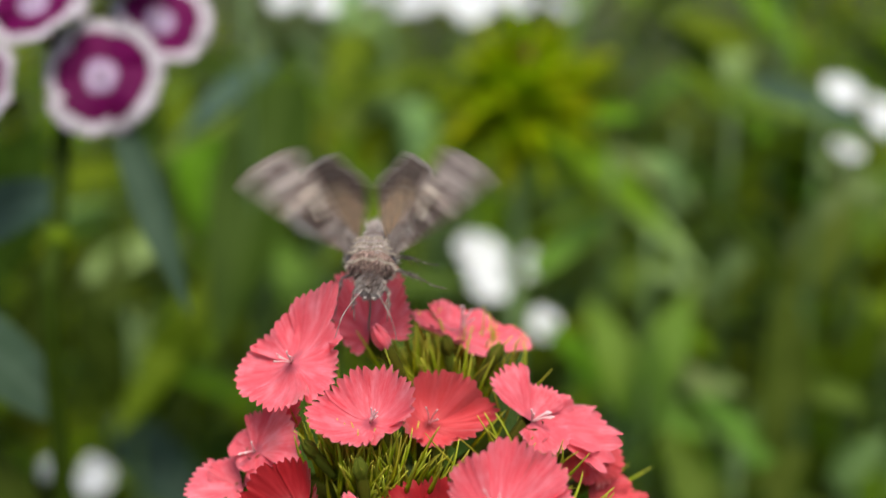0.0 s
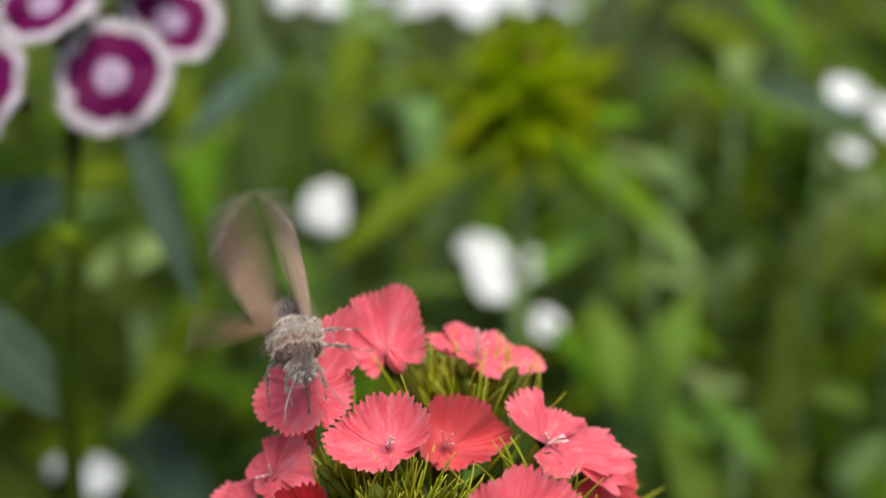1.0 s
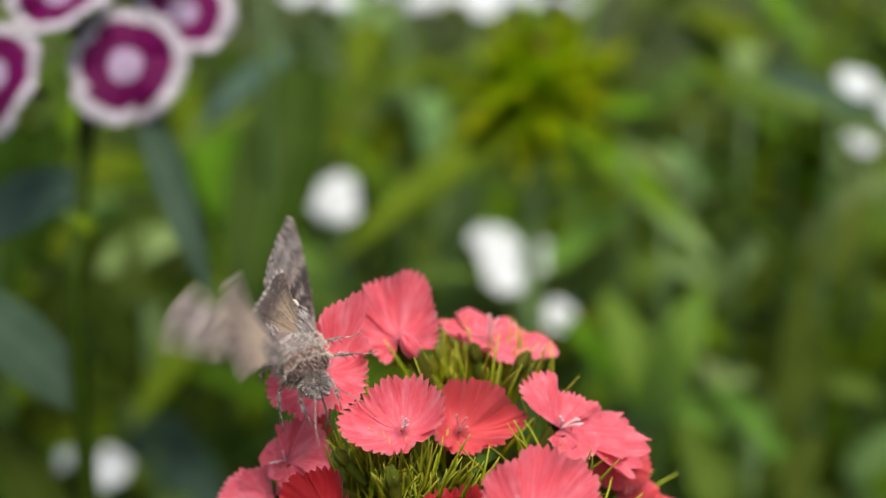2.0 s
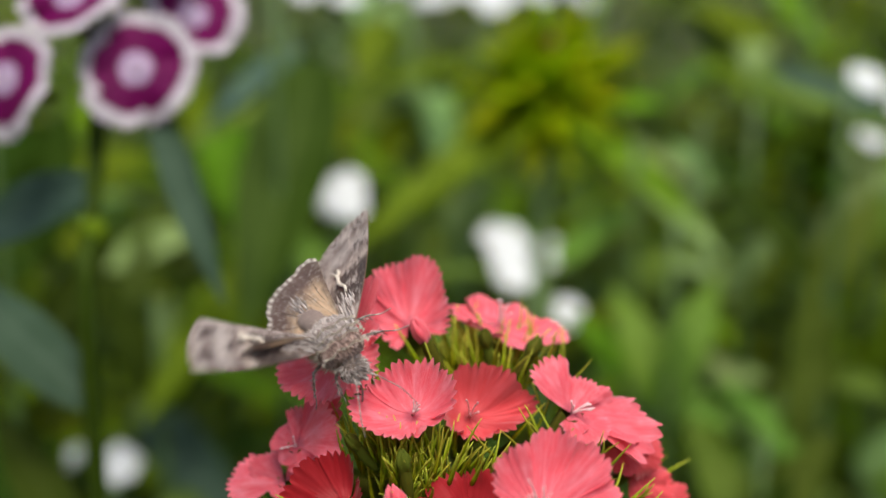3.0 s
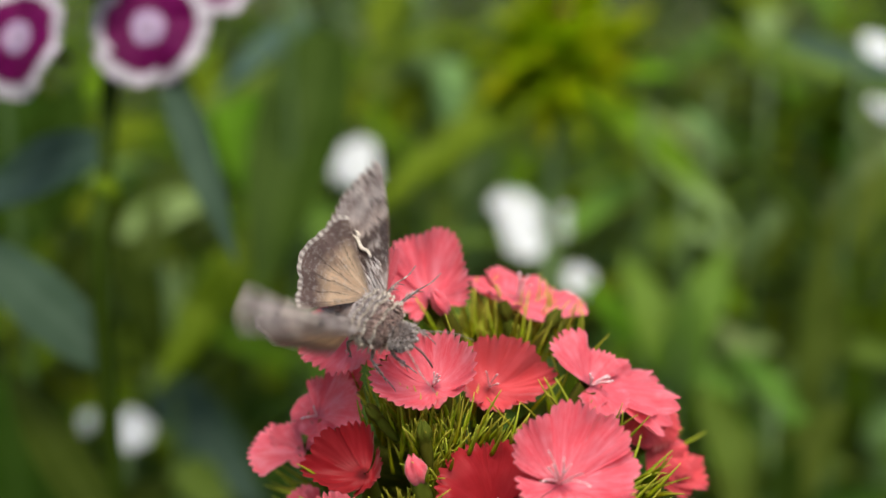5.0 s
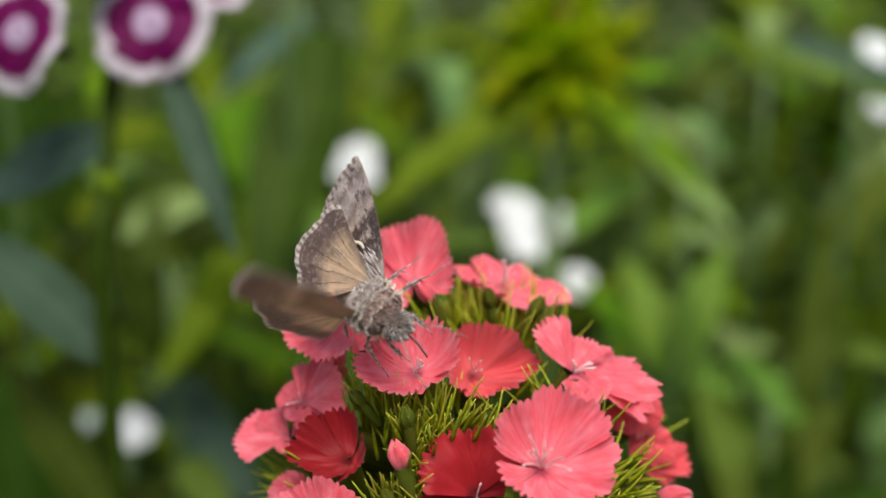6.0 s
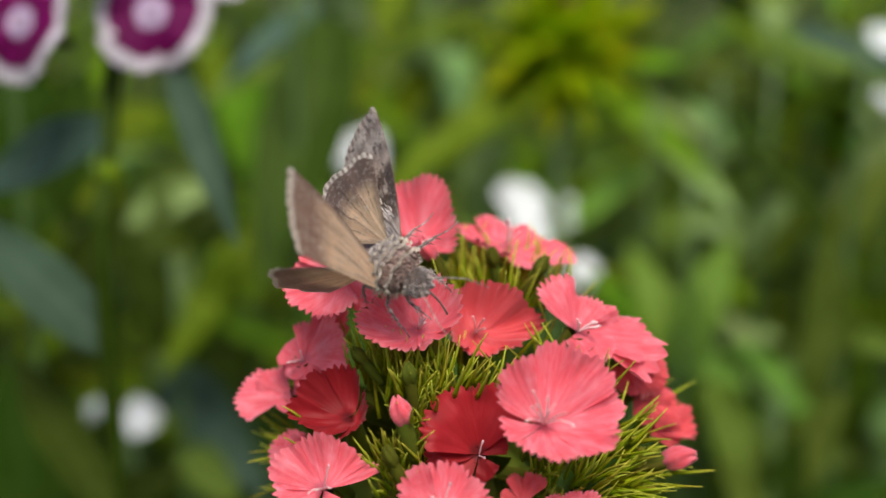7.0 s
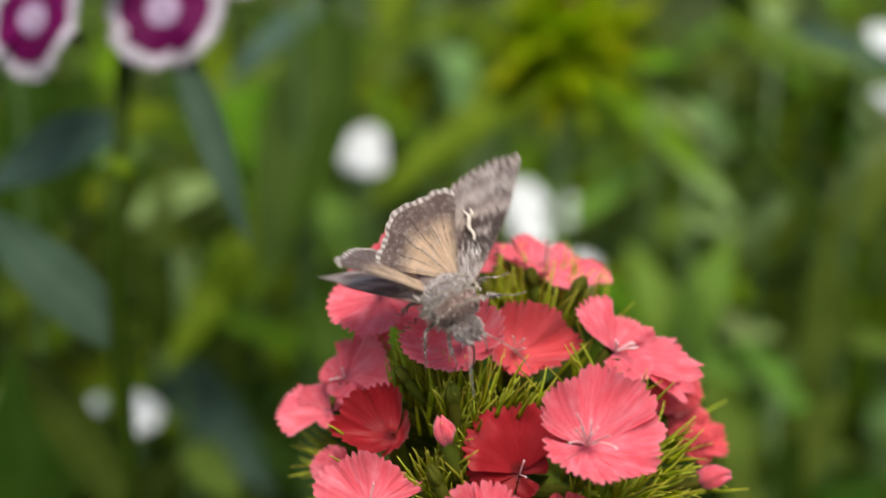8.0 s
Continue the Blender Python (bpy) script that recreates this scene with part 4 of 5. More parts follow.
    for k in range(15):
        e, a = math.acos(1 - 1.0 * (k + 0.5) / 15), k * 2.39996
        d = tilt @ Vector((math.sin(e) * math.cos(a), math.sin(e) * math.sin(a), math.cos(e)))
        placed("closed_bud", me, BUD_GREEN, plant, "", Matrix.Translation(c - base + d * rng.uniform(7, 10) * MM) @ d.to_track_quat("Y", "Z").to_matrix().to_4x4())
    bm = bmesh.new()
    bmesh.ops.create_icosphere(bm, subdivisions=2, radius=0.0022, matrix=Matrix.Translation(rel((0.0264, 0.4218, 0.4691))))
    part("bud_tip", bm, CRIMSON_SHADE, plant, "small reddish bud tip")


bud_plant()


# ---- white sweet williams farther back ----
def white_plant(blooms, foot, seed, group="white sweet williams"):
    foot = Vector(foot)
    foot.z = 0
    plant = empty_thing("sweet_william", foot, "white sweet william with open florets among green leaves", "flower", group)
    rng = random.Random(seed)
    top = sum((Vector(b[0]) for b in blooms), Vector()) / len(blooms) - foot + Vector((0, 0.012, -0.012))
    bm = bmesh.new()
    tube(bm, bend([(0, 0, -0.01), top * 0.5 + Vector((0.006, 0.004, 0)), top], 12), [0.002] * 12, 8)
    part("stem", bm, STEM, plant)
    for at, n, size in blooms:
        floret(plant, Vector(at) - foot, n, size, rng.randint(100, 9999), WHITE, cup=0.15, flare=0.1, lobe=0.26, sizes={k: rng.uniform(0.68, 1.12) for k in range(5)}, tube_mm=14, teeth=7, nv=28)
    mats = [LEAF_GREEN, LEAF_BLUE, LEAF_DARK_SHADE]
    for k in range(5):
        z = top.z * (0.4 + 0.13 * k)
        a = rng.uniform(0, 360)
        for s in (0, 180):
            b = Vector((top.x * z / top.z, top.y * z / top.z, z))
            d = Vector((math.cos(radians(a + s)), math.sin(radians(a + s)), 0.4)).normalized()
            leaf_between(plant, b, b + d * rng.uniform(0.06, 0.09), rng.uniform(0.011, 0.016), rng.choice(mats), 0.35)


white_plant([((0.0126, 0.4320, 0.4019), (-0.05, -0.80, 0.60), 18.5), ((0.0144, 0.4270, 0.3937), (0.02, -0.88, 0.48), 16.0), ((0.0287, 0.4380, 0.3968), (0.15, -0.80, 0.58), 12.0), ((0.0324, 0.4270, 0.3799), (0.10, -0.70, 0.70), 12.5)], (0.0209, 0.4335, 0.3332), 1)
white_plant([((-0.0395, 0.4367, 0.4182), (-0.09, -0.82, 0.57), 20.5)], (-0.0416, 0.4378, 0.3519), 2)
white_plant([((-0.1033, 0.3736, 0.3506), (0.55, -0.46, 0.70), 14.0), ((-0.1224, 0.3922, 0.3440), (-0.68, -0.30, 0.67), 10.5)], (-0.1138, 0.3836, 0.3145), 3)
white_plant([((0.1416, 0.4805, 0.4480), (0.01, -0.60, 0.80), 19.0), ((0.1436, 0.4748, 0.4290), (0.18, -0.45, 0.87), 13.5), ((0.1593, 0.4884, 0.4385), (0.32, -0.62, 0.71), 19.0)], (0.1548, 0.4758, 0.3614), 4)
white_plant([((-0.0130, 0.5273, 0.4754), (-0.20, -0.40, 0.89), 19.0), ((0.0010, 0.5285, 0.4787), (0.12, -0.54, 0.84), 21.0), ((0.0122, 0.5071, 0.4761), (-0.09, -0.59, 0.80), 21.0), ((0.0252, 0.5187, 0.4790), (0.22, -0.53, 0.82), 20.0), ((0.0428, 0.5386, 0.4746), (0.43, -0.29, 0.86), 15.0), ((-0.0275, 0.5383, 0.4784), (-0.20, -0.40, 0.89), 15.0)], (0.0063, 0.5014, 0.3521), 5)
white_plant([((-0.0448, 0.5064, 0.4775), (0.01, -0.66, 0.75), 15.0), ((-0.0593, 0.5067, 0.4795), (-0.20, -0.72, 0.67), 15.0)], (-0.0542, 0.4907, 0.3551), 6)


# ---- leafy shoots that fill the bed ----
def shoot(name, at, height, leaves, label, lean=(0, 0)):
    """A stem with the given leaves: base and tip in world space, width, material."""
    base = Vector((at[0], at[1], 0))
    plant = empty_thing(name, base, label, "plant", "leafy shoots")
    bm = bmesh.new()
    tube(bm, bend([(0, 0, -0.01), (lean[0] * 0.4, lean[1] * 0.4, height * 0.5), (lean[0], lean[1], height)], 10), [0.002 - 0.0001 * k for k in range(10)], 8)
    part("stem", bm, STEM, plant)
    for b, tip, w, mat, arch in leaves:
        leaf_between(plant, Vector(b) - base, Vector(tip) - base, w, mat, arch, 0.25, face=(0.05, -0.62, 0.75))
    return plant


L1 = "leafy green sweet william shoot with long pointed leaves"
shoot("leafy_shoot", (-0.0526, 0.3671, 0.3603), 0.50, [((-0.0450, 0.3984, 0.4652), (-0.0592, 0.3375, 0.4016), 0.024, LEAF_DARK_SHADE, 0.1), ((-0.0443, 0.4075, 0.4607), (-0.0826, 0.3807, 0.4432), 0.012, LEAF_BLUE, 0.2), ((-0.0497, 0.3884, 0.4318), (-0.0691, 0.3485, 0.4043), 0.011, LEAF_GREEN, 0.2),
      ((-0.0675, 0.4002, 0.4026), (-0.0957, 0.3672, 0.3635), 0.014, LEAF_GREEN, 0.2), ((-0.0528, 0.3765, 0.3921), (-0.0336, 0.3370, 0.3632), 0.016, LEAF_DARK_SHADE, 0.2)], L1)
shoot("leafy_shoot", (0.0528, 0.4194, 0.3189), 0.44, [((0.0283, 0.4481, 0.3818), (0.0675, 0.4485, 0.4157), 0.013, LEAF_LIGHT, 0.15), ((0.0536, 0.4497, 0.3855), (0.0827, 0.4358, 0.4072), 0.016, LEAF_LIGHT, 0.2), ((0.0545, 0.4303, 0.3554), (0.0846, 0.3982, 0.3505), 0.014, LEAF_BLUE, 0.25), ((0.0545, 0.4303, 0.3554), (0.0317, 0.4173, 0.3833), 0.012, LEAF_GREEN, 0.2)], L1)
shoot("leafy_shoot", (0.1150, 0.4115, 0.3232), 0.46, [((0.1112, 0.4157, 0.3375), (0.1057, 0.4037, 0.4027), 0.018, LEAF_BLUE, 0.1), ((0.1172, 0.4408, 0.3865), (0.0807, 0.4308, 0.4253), 0.013, LEAF_DARK_SHADE, 0.25), ((0.1191, 0.4409, 0.3865), (0.1354, 0.4303, 0.4201), 0.014, LEAF_LIGHT, 0.2), ((0.1174, 0.4316, 0.3554), (0.1294, 0.3922, 0.3627), 0.016, LEAF_BLUE, 0.2), ((0.1112, 0.4136, 0.3303), (0.0774, 0.4026, 0.3659), 0.013, LEAF_BLUE, 0.2)], L1)
shoot("leafy_shoot", (0.1224, 0.4942, 0.3552), 0.50, [((0.1066, 0.5009, 0.4488), (0.1520, 0.4754, 0.4305), 0.015, LEAF_BLUE, 0.15), ((0.1176, 0.5162, 0.4296), (0.0757, 0.4926, 0.4229), 0.016, LEAF_DARK_SHADE, 0.2), ((0.1176, 0.5162, 0.4296), (0.1463, 0.4857, 0.3952), 0.014, LEAF_GREEN, 0.2), ((0.1198, 0.5350, 0.4574), (0.0851, 0.5279, 0.4709), 0.014, LEAF_GREEN, 0.2)], L1)
shoot("leafy_shoot", (-0.0914, 0.3789, 0.3325), 0.40, [((-0.0916, 0.3879, 0.3626), (-0.0711, 0.3800, 0.4048), 0.014, LEAF_GREEN, 0.2), ((-0.0916, 0.3879, 0.3626), (-0.1101, 0.3888, 0.4020), 0.014, LEAF_DARK_SHADE, 0.2), ((-0.0873, 0.3617, 0.3444), (-0.0672, 0.3302, 0.3426), 0.012, LEAF_BLUE, 0.2), ((-0.0981, 0.4328, 0.4088), (-0.1045, 0.4051, 0.3862), 0.014, LEAF_DARK_SHADE, 0.2), ((-0.1039, 0.4063, 0.3553), (-0.0652, 0.3760, 0.3209), 0.018, LEAF_STEEL, 0.15)], L1)
shoot("leafy_shoot", (-0.0206, 0.5199, 0.3459), 0.52, [((-0.0211, 0.5427, 0.4224), (-0.0274, 0.5333, 0.4615), 0.014, LEAF_LIGHT, 0.1), ((-0.0188, 0.5395, 0.4114), (0.0102, 0.5259, 0.4342), 0.014, LEAF_LIGHT, 0.15), ((-0.0187, 0.5382, 0.4071), (-0.0074, 0.5168, 0.4398), 0.013, LEAF_BLUE, 0.15), ((-0.0211, 0.5394, 0.4114), (-0.0470, 0.5254, 0.4363), 0.014, LEAF_LIGHT, 0.2), ((-0.0186, 0.5310, 0.3830), (0.0107, 0.5034, 0.3584), 0.014, LEAF_BLUE, 0.2)], L1)

shoot("leafy_shoot", (0.0615, 0.3942, 0.3385), 0.42, [((0.0614, 0.4002, 0.3590), (0.0439, 0.4010, 0.3977), 0.015, LEAF_LIGHT, 0.15), ((0.0613, 0.4013, 0.3624), (0.0770, 0.4021, 0.3994), 0.015, LEAF_LIGHT, 0.2), ((0.0614, 0.3992, 0.3556), (0.0632, 0.3884, 0.3891), 0.014, LEAF_LIGHT, 0.1)], L1)
shoot("leafy_shoot", (0.0806, 0.4590, 0.3097), 0.44, [((0.0804, 0.4661, 0.3336), (0.0529, 0.4593, 0.3828), 0.020, LEAF_LIGHT, 0.15), ((0.0803, 0.4708, 0.3494), (0.1124, 0.4656, 0.4000), 0.020, LEAF_LIGHT, 0.2), ((0.0804, 0.4673, 0.3375), (0.1064, 0.4430, 0.3594), 0.020, LEAF_LIGHT, 0.2), ((0.0805, 0.4626, 0.3216), (0.0650, 0.4528, 0.3599), 0.018, LEAF_LIGHT, 0.1), ((0.0805, 0.4626, 0.3216), (0.1067, 0.4297, 0.3146), 0.018, LEAF_GREEN, 0.2)], L1)

# added at the left edge; the darkening there is put into its leaf colour
shoot("leafy_shoot", (-0.1178, 0.3292, 0.3425), 0.50, [((-0.1176, 0.3541, 0.4263), (-0.1260, 0.3544, 0.4630), 0.020, LEAF_DARK_SHADE, 0.1), ((-0.1176, 0.3528, 0.4219), (-0.1065, 0.3536, 0.4588), 0.018, LEAF_DARK_SHADE, 0.1), ((-0.1175, 0.3511, 0.4160), (-0.1423, 0.3494, 0.4473), 0.020, LEAF_DARK_SHADE, 0.2), ((-0.1204, 0.3535, 0.3892), (-0.0938, 0.3546, 0.4263), 0.014, LEAF_DARK_SHADE, 0.2)], "added sweet william shoot with broad pointed leaves coloured dark as shade")

shoot("leafy_shoot", (0.0864, 0.3711, 0.2943), 0.36, [((0.0862, 0.3785, 0.3193), (0.1065, 0.3707, 0.3620), 0.017, LEAF_BLUE, 0.2), ((0.0862, 0.3785, 0.3193), (0.0651, 0.3806, 0.3630), 0.016, LEAF_BLUE, 0.2), ((0.0854, 0.3755, 0.3093), (0.0933, 0.3672, 0.3509), 0.014, LEAF_DARK_SHADE, 0.2), ((0.0863, 0.3745, 0.3059), (0.1216, 0.3635, 0.3366), 0.018, LEAF_DARK_SHADE, 0.2), ((0.0863, 0.3735, 0.3026), (0.0685, 0.3648, 0.3445), 0.014, LEAF_BLUE, 0.2)], L1)

# added to darken the lower left through its leaf colour
shoot("leafy_shoot", (-0.1223, 0.3226, 0.3205), 0.33, [((-0.1224, 0.3278, 0.3381), (-0.1262, 0.3315, 0.3858), 0.019, LEAF_DARK_SHADE, 0.15), ((-0.1221, 0.3274, 0.3366), (-0.1075, 0.3293, 0.3772), 0.017, LEAF_DARK_SHADE, 0.15), ((-0.1223, 0.3252, 0.3293), (-0.0790, 0.3239, 0.3572), 0.018, LEAF_DARK_SHADE, 0.2), ((-0.1223, 0.3252, 0.3293), (-0.1462, 0.3239, 0.3615), 0.018, LEAF_DARK_SHADE, 0.2)], "added sweet william shoot with broad pointed leaves coloured dark as shade")

# broad leaves close behind the flower heads
shoot("leafy_shoot", (0.0937, 0.4400), 0.449, [((0.0982, 0.4350, 0.3185), (0.1191, 0.4300, 0.3663), 0.0118, LEAF_PALE_SKY, 0.20),
      ((0.0977, 0.4500, 0.3630), (0.0734, 0.4300, 0.3742), 0.0109, LEAF_GREEN, 0.25),
      ((0.1001, 0.4400, 0.3375), (0.0794, 0.4300, 0.3662), 0.0108, LEAF_PALE_SKY, 0.20),
      ((0.1004, 0.4600, 0.4194), (0.1188, 0.4500, 0.4411), 0.0106, LEAF_GREEN, 0.20),
      ((0.0990, 0.4700, 0.4433), (0.0780, 0.4600, 0.4605), 0.0116, LEAF_GREEN, 0.20)], "grey-green sweet william shoot with broad pale leaves")
shoot("leafy_shoot", (0.0446, 0.4700), 0.382, [((0.0351, 0.4750, 0.3638), (0.0539, 0.4600, 0.4063), 0.0143, LEAF_PALE_SKY, 0.12),
      ((0.0495, 0.4600, 0.3550), (0.0576, 0.4550, 0.3964), 0.0106, LEAF_PALE_SKY, 0.10),
      ((0.0446, 0.4700, 0.3816), (0.0639, 0.4500, 0.3938), 0.0107, LEAF_PALE_SKY, 0.20),
      ((0.0424, 0.4600, 0.3550), (0.0211, 0.4400, 0.3705), 0.0112, LEAF_GREEN, 0.20)], "grey-green sweet william shoot with broad pale leaves")
shoot("leafy_shoot", (-0.0044, 0.4800), 0.396, [((-0.0033, 0.4800, 0.3697), (0.0018, 0.4700, 0.4067), 0.0126, LEAF_PALE_SKY, 0.10),
      ((-0.0064, 0.4800, 0.3957), (0.0079, 0.4800, 0.4147), 0.0115, LEAF_PALE_SKY, 0.15),
      ((-0.0054, 0.4800, 0.3653), (-0.0180, 0.4600, 0.3908), 0.0117, LEAF_LOW, 0.20)], "grey-green sweet william shoot with broad pale leaves")
shoot("leafy_shoot", (0.0784, 0.4620), 0.415, [((0.0641, 0.4750, 0.3929), (0.0893, 0.4500, 0.3837), 0.0107, LEAF_PALE_SKY, 0.20),
      ((0.0913, 0.4700, 0.3742), (0.1103, 0.4600, 0.4002), 0.0116, LEAF_PALE_SKY, 0.15),
      ((0.0774, 0.4550, 0.3463), (0.0572, 0.4400, 0.3593), 0.0096, LEAF_PALE_SKY, 0.20),
      ((0.0784, 0.4550, 0.3463), (0.1018, 0.4300, 0.3561), 0.0106, LEAF_PALE_SKY, 0.25),
      ((0.0858, 0.4700, 0.4130), (0.0696, 0.4600, 0.4313), 0.0100, LEAF_PALE_SKY, 0.20),
      ((0.0804, 0.4600, 0.3637), (0.0651, 0.4400, 0.3788), 0.0093, LEAF_DARK_SHADE, 0.20),
      ((0.0811, 0.4600, 0.3722), (0.0889, 0.4300, 0.3662), 0.0111, LEAF_LOW, 0.30)], "grey-green sweet william shoot with broad pale leaves")
shoot("leafy_shoot", (0.1174, 0.4500), 0.392, [((0.1148, 0.4450, 0.3333), (0.1221, 0.4400, 0.3909), 0.0139, LEAF_PALE_SKY, 0.08),
      ((0.1236, 0.4700, 0.3860), (0.1423, 0.4600, 0.4235), 0.0112, LEAF_PALE_SKY, 0.15),
      ((0.1221, 0.4700, 0.3775), (0.1061, 0.4600, 0.4053), 0.0096, LEAF_BLUE, 0.20),
      ((0.1215, 0.4500, 0.3462), (0.1309, 0.4400, 0.3708), 0.0118, LEAF_GREEN, 0.20),
      ((0.1051, 0.4300, 0.3166), (0.1154, 0.4200, 0.3440), 0.0109, LEAF_BLUE, 0.20),
      ((0.1207, 0.4600, 0.3638), (0.0955, 0.4300, 0.3821), 0.0103, LEAF_DARK_SHADE, 0.30)], "grey-green sweet william shoot with broad pale leaves")
shoot("leafy_shoot", (0.1224, 0.4400), 0.458, [((0.1007, 0.4450, 0.4570), (0.1405, 0.4300, 0.4416), 0.0109, LEAF_STEEL, 0.25),
      ((0.1273, 0.4500, 0.4276), (0.1128, 0.4400, 0.4373), 0.0085, LEAF_LOW, 0.20)], "blue-grey sweet william shoot with long drooping leaf")
shoot("leafy_shoot", (0.1510, 0.4700), 0.397, [((0.1412, 0.4500, 0.3484), (0.1477, 0.4400, 0.3809), 0.0136, LEAF_GREEN, 0.15),
      ((0.1339, 0.4300, 0.3209), (0.1472, 0.4200, 0.3441), 0.0109, LEAF_PALE_SKY, 0.20),
      ((0.1520, 0.4700, 0.3966), (0.1388, 0.4600, 0.4135), 0.0116, LEAF_BLUE, 0.20),
      ((0.1526, 0.4700, 0.3776), (0.1579, 0.4600, 0.3973), 0.0116, LEAF_LOW, 0.20)], "grey-green sweet william shoot with broad pale leaves")
shoot("leafy_shoot", (0.1388, 0.5600), 0.479, [((0.1228, 0.5600, 0.4785), (0.1431, 0.5400, 0.4505), 0.0128, LEAF_GREEN, 0.20),
      ((0.1596, 0.5700, 0.4499), (0.1818, 0.5500, 0.4716), 0.0139, LEAF_BLUE, 0.20),
      ((0.1425, 0.5700, 0.4592), (0.1019, 0.5400, 0.4604), 0.0115, LEAF_LOW, 0.20)], L1)
shoot("leafy_shoot", (0.0572, 0.4250), 0.336, [((0.0509, 0.4250, 0.3252), (0.0625, 0.4200, 0.3540), 0.0109, LEAF_PALE_SKY, 0.15),
      ((0.0863, 0.4300, 0.3229), (0.0726, 0.4250, 0.3530), 0.0096, LEAF_GREEN, 0.20),
      ((0.0782, 0.4200, 0.3172), (0.0920, 0.4100, 0.3423), 0.0103, LEAF_GREEN, 0.20),
      ((0.0675, 0.4300, 0.3334), (0.0769, 0.4100, 0.3502), 0.0087, LEAF_LOW, 0.20)], L1)
shoot("leafy_shoot", (-0.0542, 0.4100), 0.477, [((-0.0514, 0.4150, 0.4683), (-0.0760, 0.3850, 0.4488), 0.0093, LEAF_STEEL, 0.15),
      ((-0.0793, 0.4300, 0.4455), (-0.0716, 0.4200, 0.4061), 0.0162, LEAF_GREEN, 0.10),
      ((-0.1174, 0.4300, 0.3964), (-0.0822, 0.4200, 0.4107), 0.0127, LEAF_PALE_SKY, 0.15),
      ((-0.1062, 0.4200, 0.3414), (-0.0955, 0.4200, 0.3899), 0.0097, LEAF_PALE_SKY, 0.08),
      ((-0.1368, 0.4400, 0.4236), (-0.0986, 0.4300, 0.4316), 0.0126, LEAF_GREEN, 0.15),
      ((-0.0881, 0.4400, 0.3865), (-0.0741, 0.4200, 0.3695), 0.0125, LEAF_LOW, 0.20),
      ((-0.0280, 0.4500, 0.4729), (-0.0342, 0.4300, 0.4555), 0.0120, LEAF_GREEN, 0.20)], L1)
shoot("leafy_shoot", (-0.0193, 0.5100), 0.466, [((-0.0190, 0.5100, 0.4534), (-0.0244, 0.5000, 0.4241), 0.0117, LEAF_PALE_SKY, 0.10),
      ((-0.0100, 0.5100, 0.4406), (-0.0092, 0.5000, 0.4166), 0.0126, LEAF_PALE_SKY, 0.10),
      ((-0.0219, 0.5200, 0.4648), (-0.0318, 0.5100, 0.4722), 0.0128, LEAF_PALE_SKY, 0.20),
      ((-0.0321, 0.5000, 0.4166), (-0.0192, 0.5000, 0.4380), 0.0124, LEAF_LOW, 0.10)], L1)


def wild_shoot(seed, height, mats):
    """A shoot with opposite pairs of leaves, for copying."""
    rng = random.Random(seed)
    plant = empty_thing("leafy_shoot", (0, 0, 0), L1, "plant", "leafy shoots")
    lean = Vector((rng.uniform(-0.03, 0.03), rng.uniform(-0.03, 0.03), 0))
    bm = bmesh.new()
    tube(bm, bend([(0, 0, -0.01), lean * 0.35 + Vector((0, 0, height * 0.5)), lean + Vector((0, 0, height))], 8), [0.0022 - 0.00015 * k for k in range(8)], 6)
    part("stem", bm, STEM, plant)
    pairs = 8
    for k in range(pairs):
        s = 0.22 + 0.78 * k / (pairs - 1)
        a = 90 * k + rng.uniform(-20, 20)
        b = lean * s * s + Vector((0, 0, height * s))
        for side in (0, 180):
            rise = rng.uniform(0.1, 0.8)
            d = Vector((math.cos(radians(a + side)), math.sin(radians(a + side)), rise)).normalized()
            leaf_between(plant, b, b + d * rng.uniform(0.065, 0.11) * (1.1 - 0.35 * s), rng.uniform(0.012, 0.019), rng.choice(mats), rng.uniform(0.2, 0.5), face=(0, 0, 1))
    return plant


def fill_bed():
    rng = random.Random(77)
    # the dark greens in these mixes carry the shade of the bed's gaps
    sets = [[LEAF_GREEN, LEAF_LOW, LEAF_DARK_SHADE], [LEAF_GREEN, LEAF_BLUE, LEAF_LOW], [LEAF_DARK_SHADE, LEAF_LOW, LEAF_DARK_SHADE], [LEAF_LIME, LEAF_LOW, LEAF_LOW], [LEAF_PALE_SKY, LEAF_LOW, LEAF_DARK_SHADE]]
    kinds = [wild_shoot(300 + k, (0.40, 0.46, 0.36, 0.50, 0.43)[k], sets[k]) for k in range(5)]
    spots = []
    y = 0.50
    while y < 2.1:
        half, step = 0.20 + 0.46 * y, 0.060 + 0.05 * (y - 0.5)
        x = -half + rng.uniform(0, step)
        while x < half:
            spots.append((x, y + rng.uniform(-0.035, 0.035)))
            x += step * rng.uniform(0.7, 1.3)
        y += 0.07 + 0.06 * (y - 0.5)
    for i, (x, y) in enumerate(spots):
        m = pose(x, y, 0, 0, 0, rng.uniform(0, 360))
        if i < 5:
            kinds[i].matrix_basis = m
        else:
            # mostly the darkest kind on the left: the dimmer side put into colour
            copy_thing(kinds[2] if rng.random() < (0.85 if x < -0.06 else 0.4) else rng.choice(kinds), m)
    # the bed goes on to both sides
    side = random.Random(78)
    for row in range(12):
        y = 0.36 + 0.145 * row
        for s in (-1, 1):
            x = 0.30 + 0.46 * y
            while x < 1.2:
                copy_thing(side.choice(kinds), pose(s * x, y + side.uniform(-0.05, 0.05), 0, 0, 0, side.uniform(0, 360)))
                x += side.uniform(0.10, 0.17)


fill_bed()


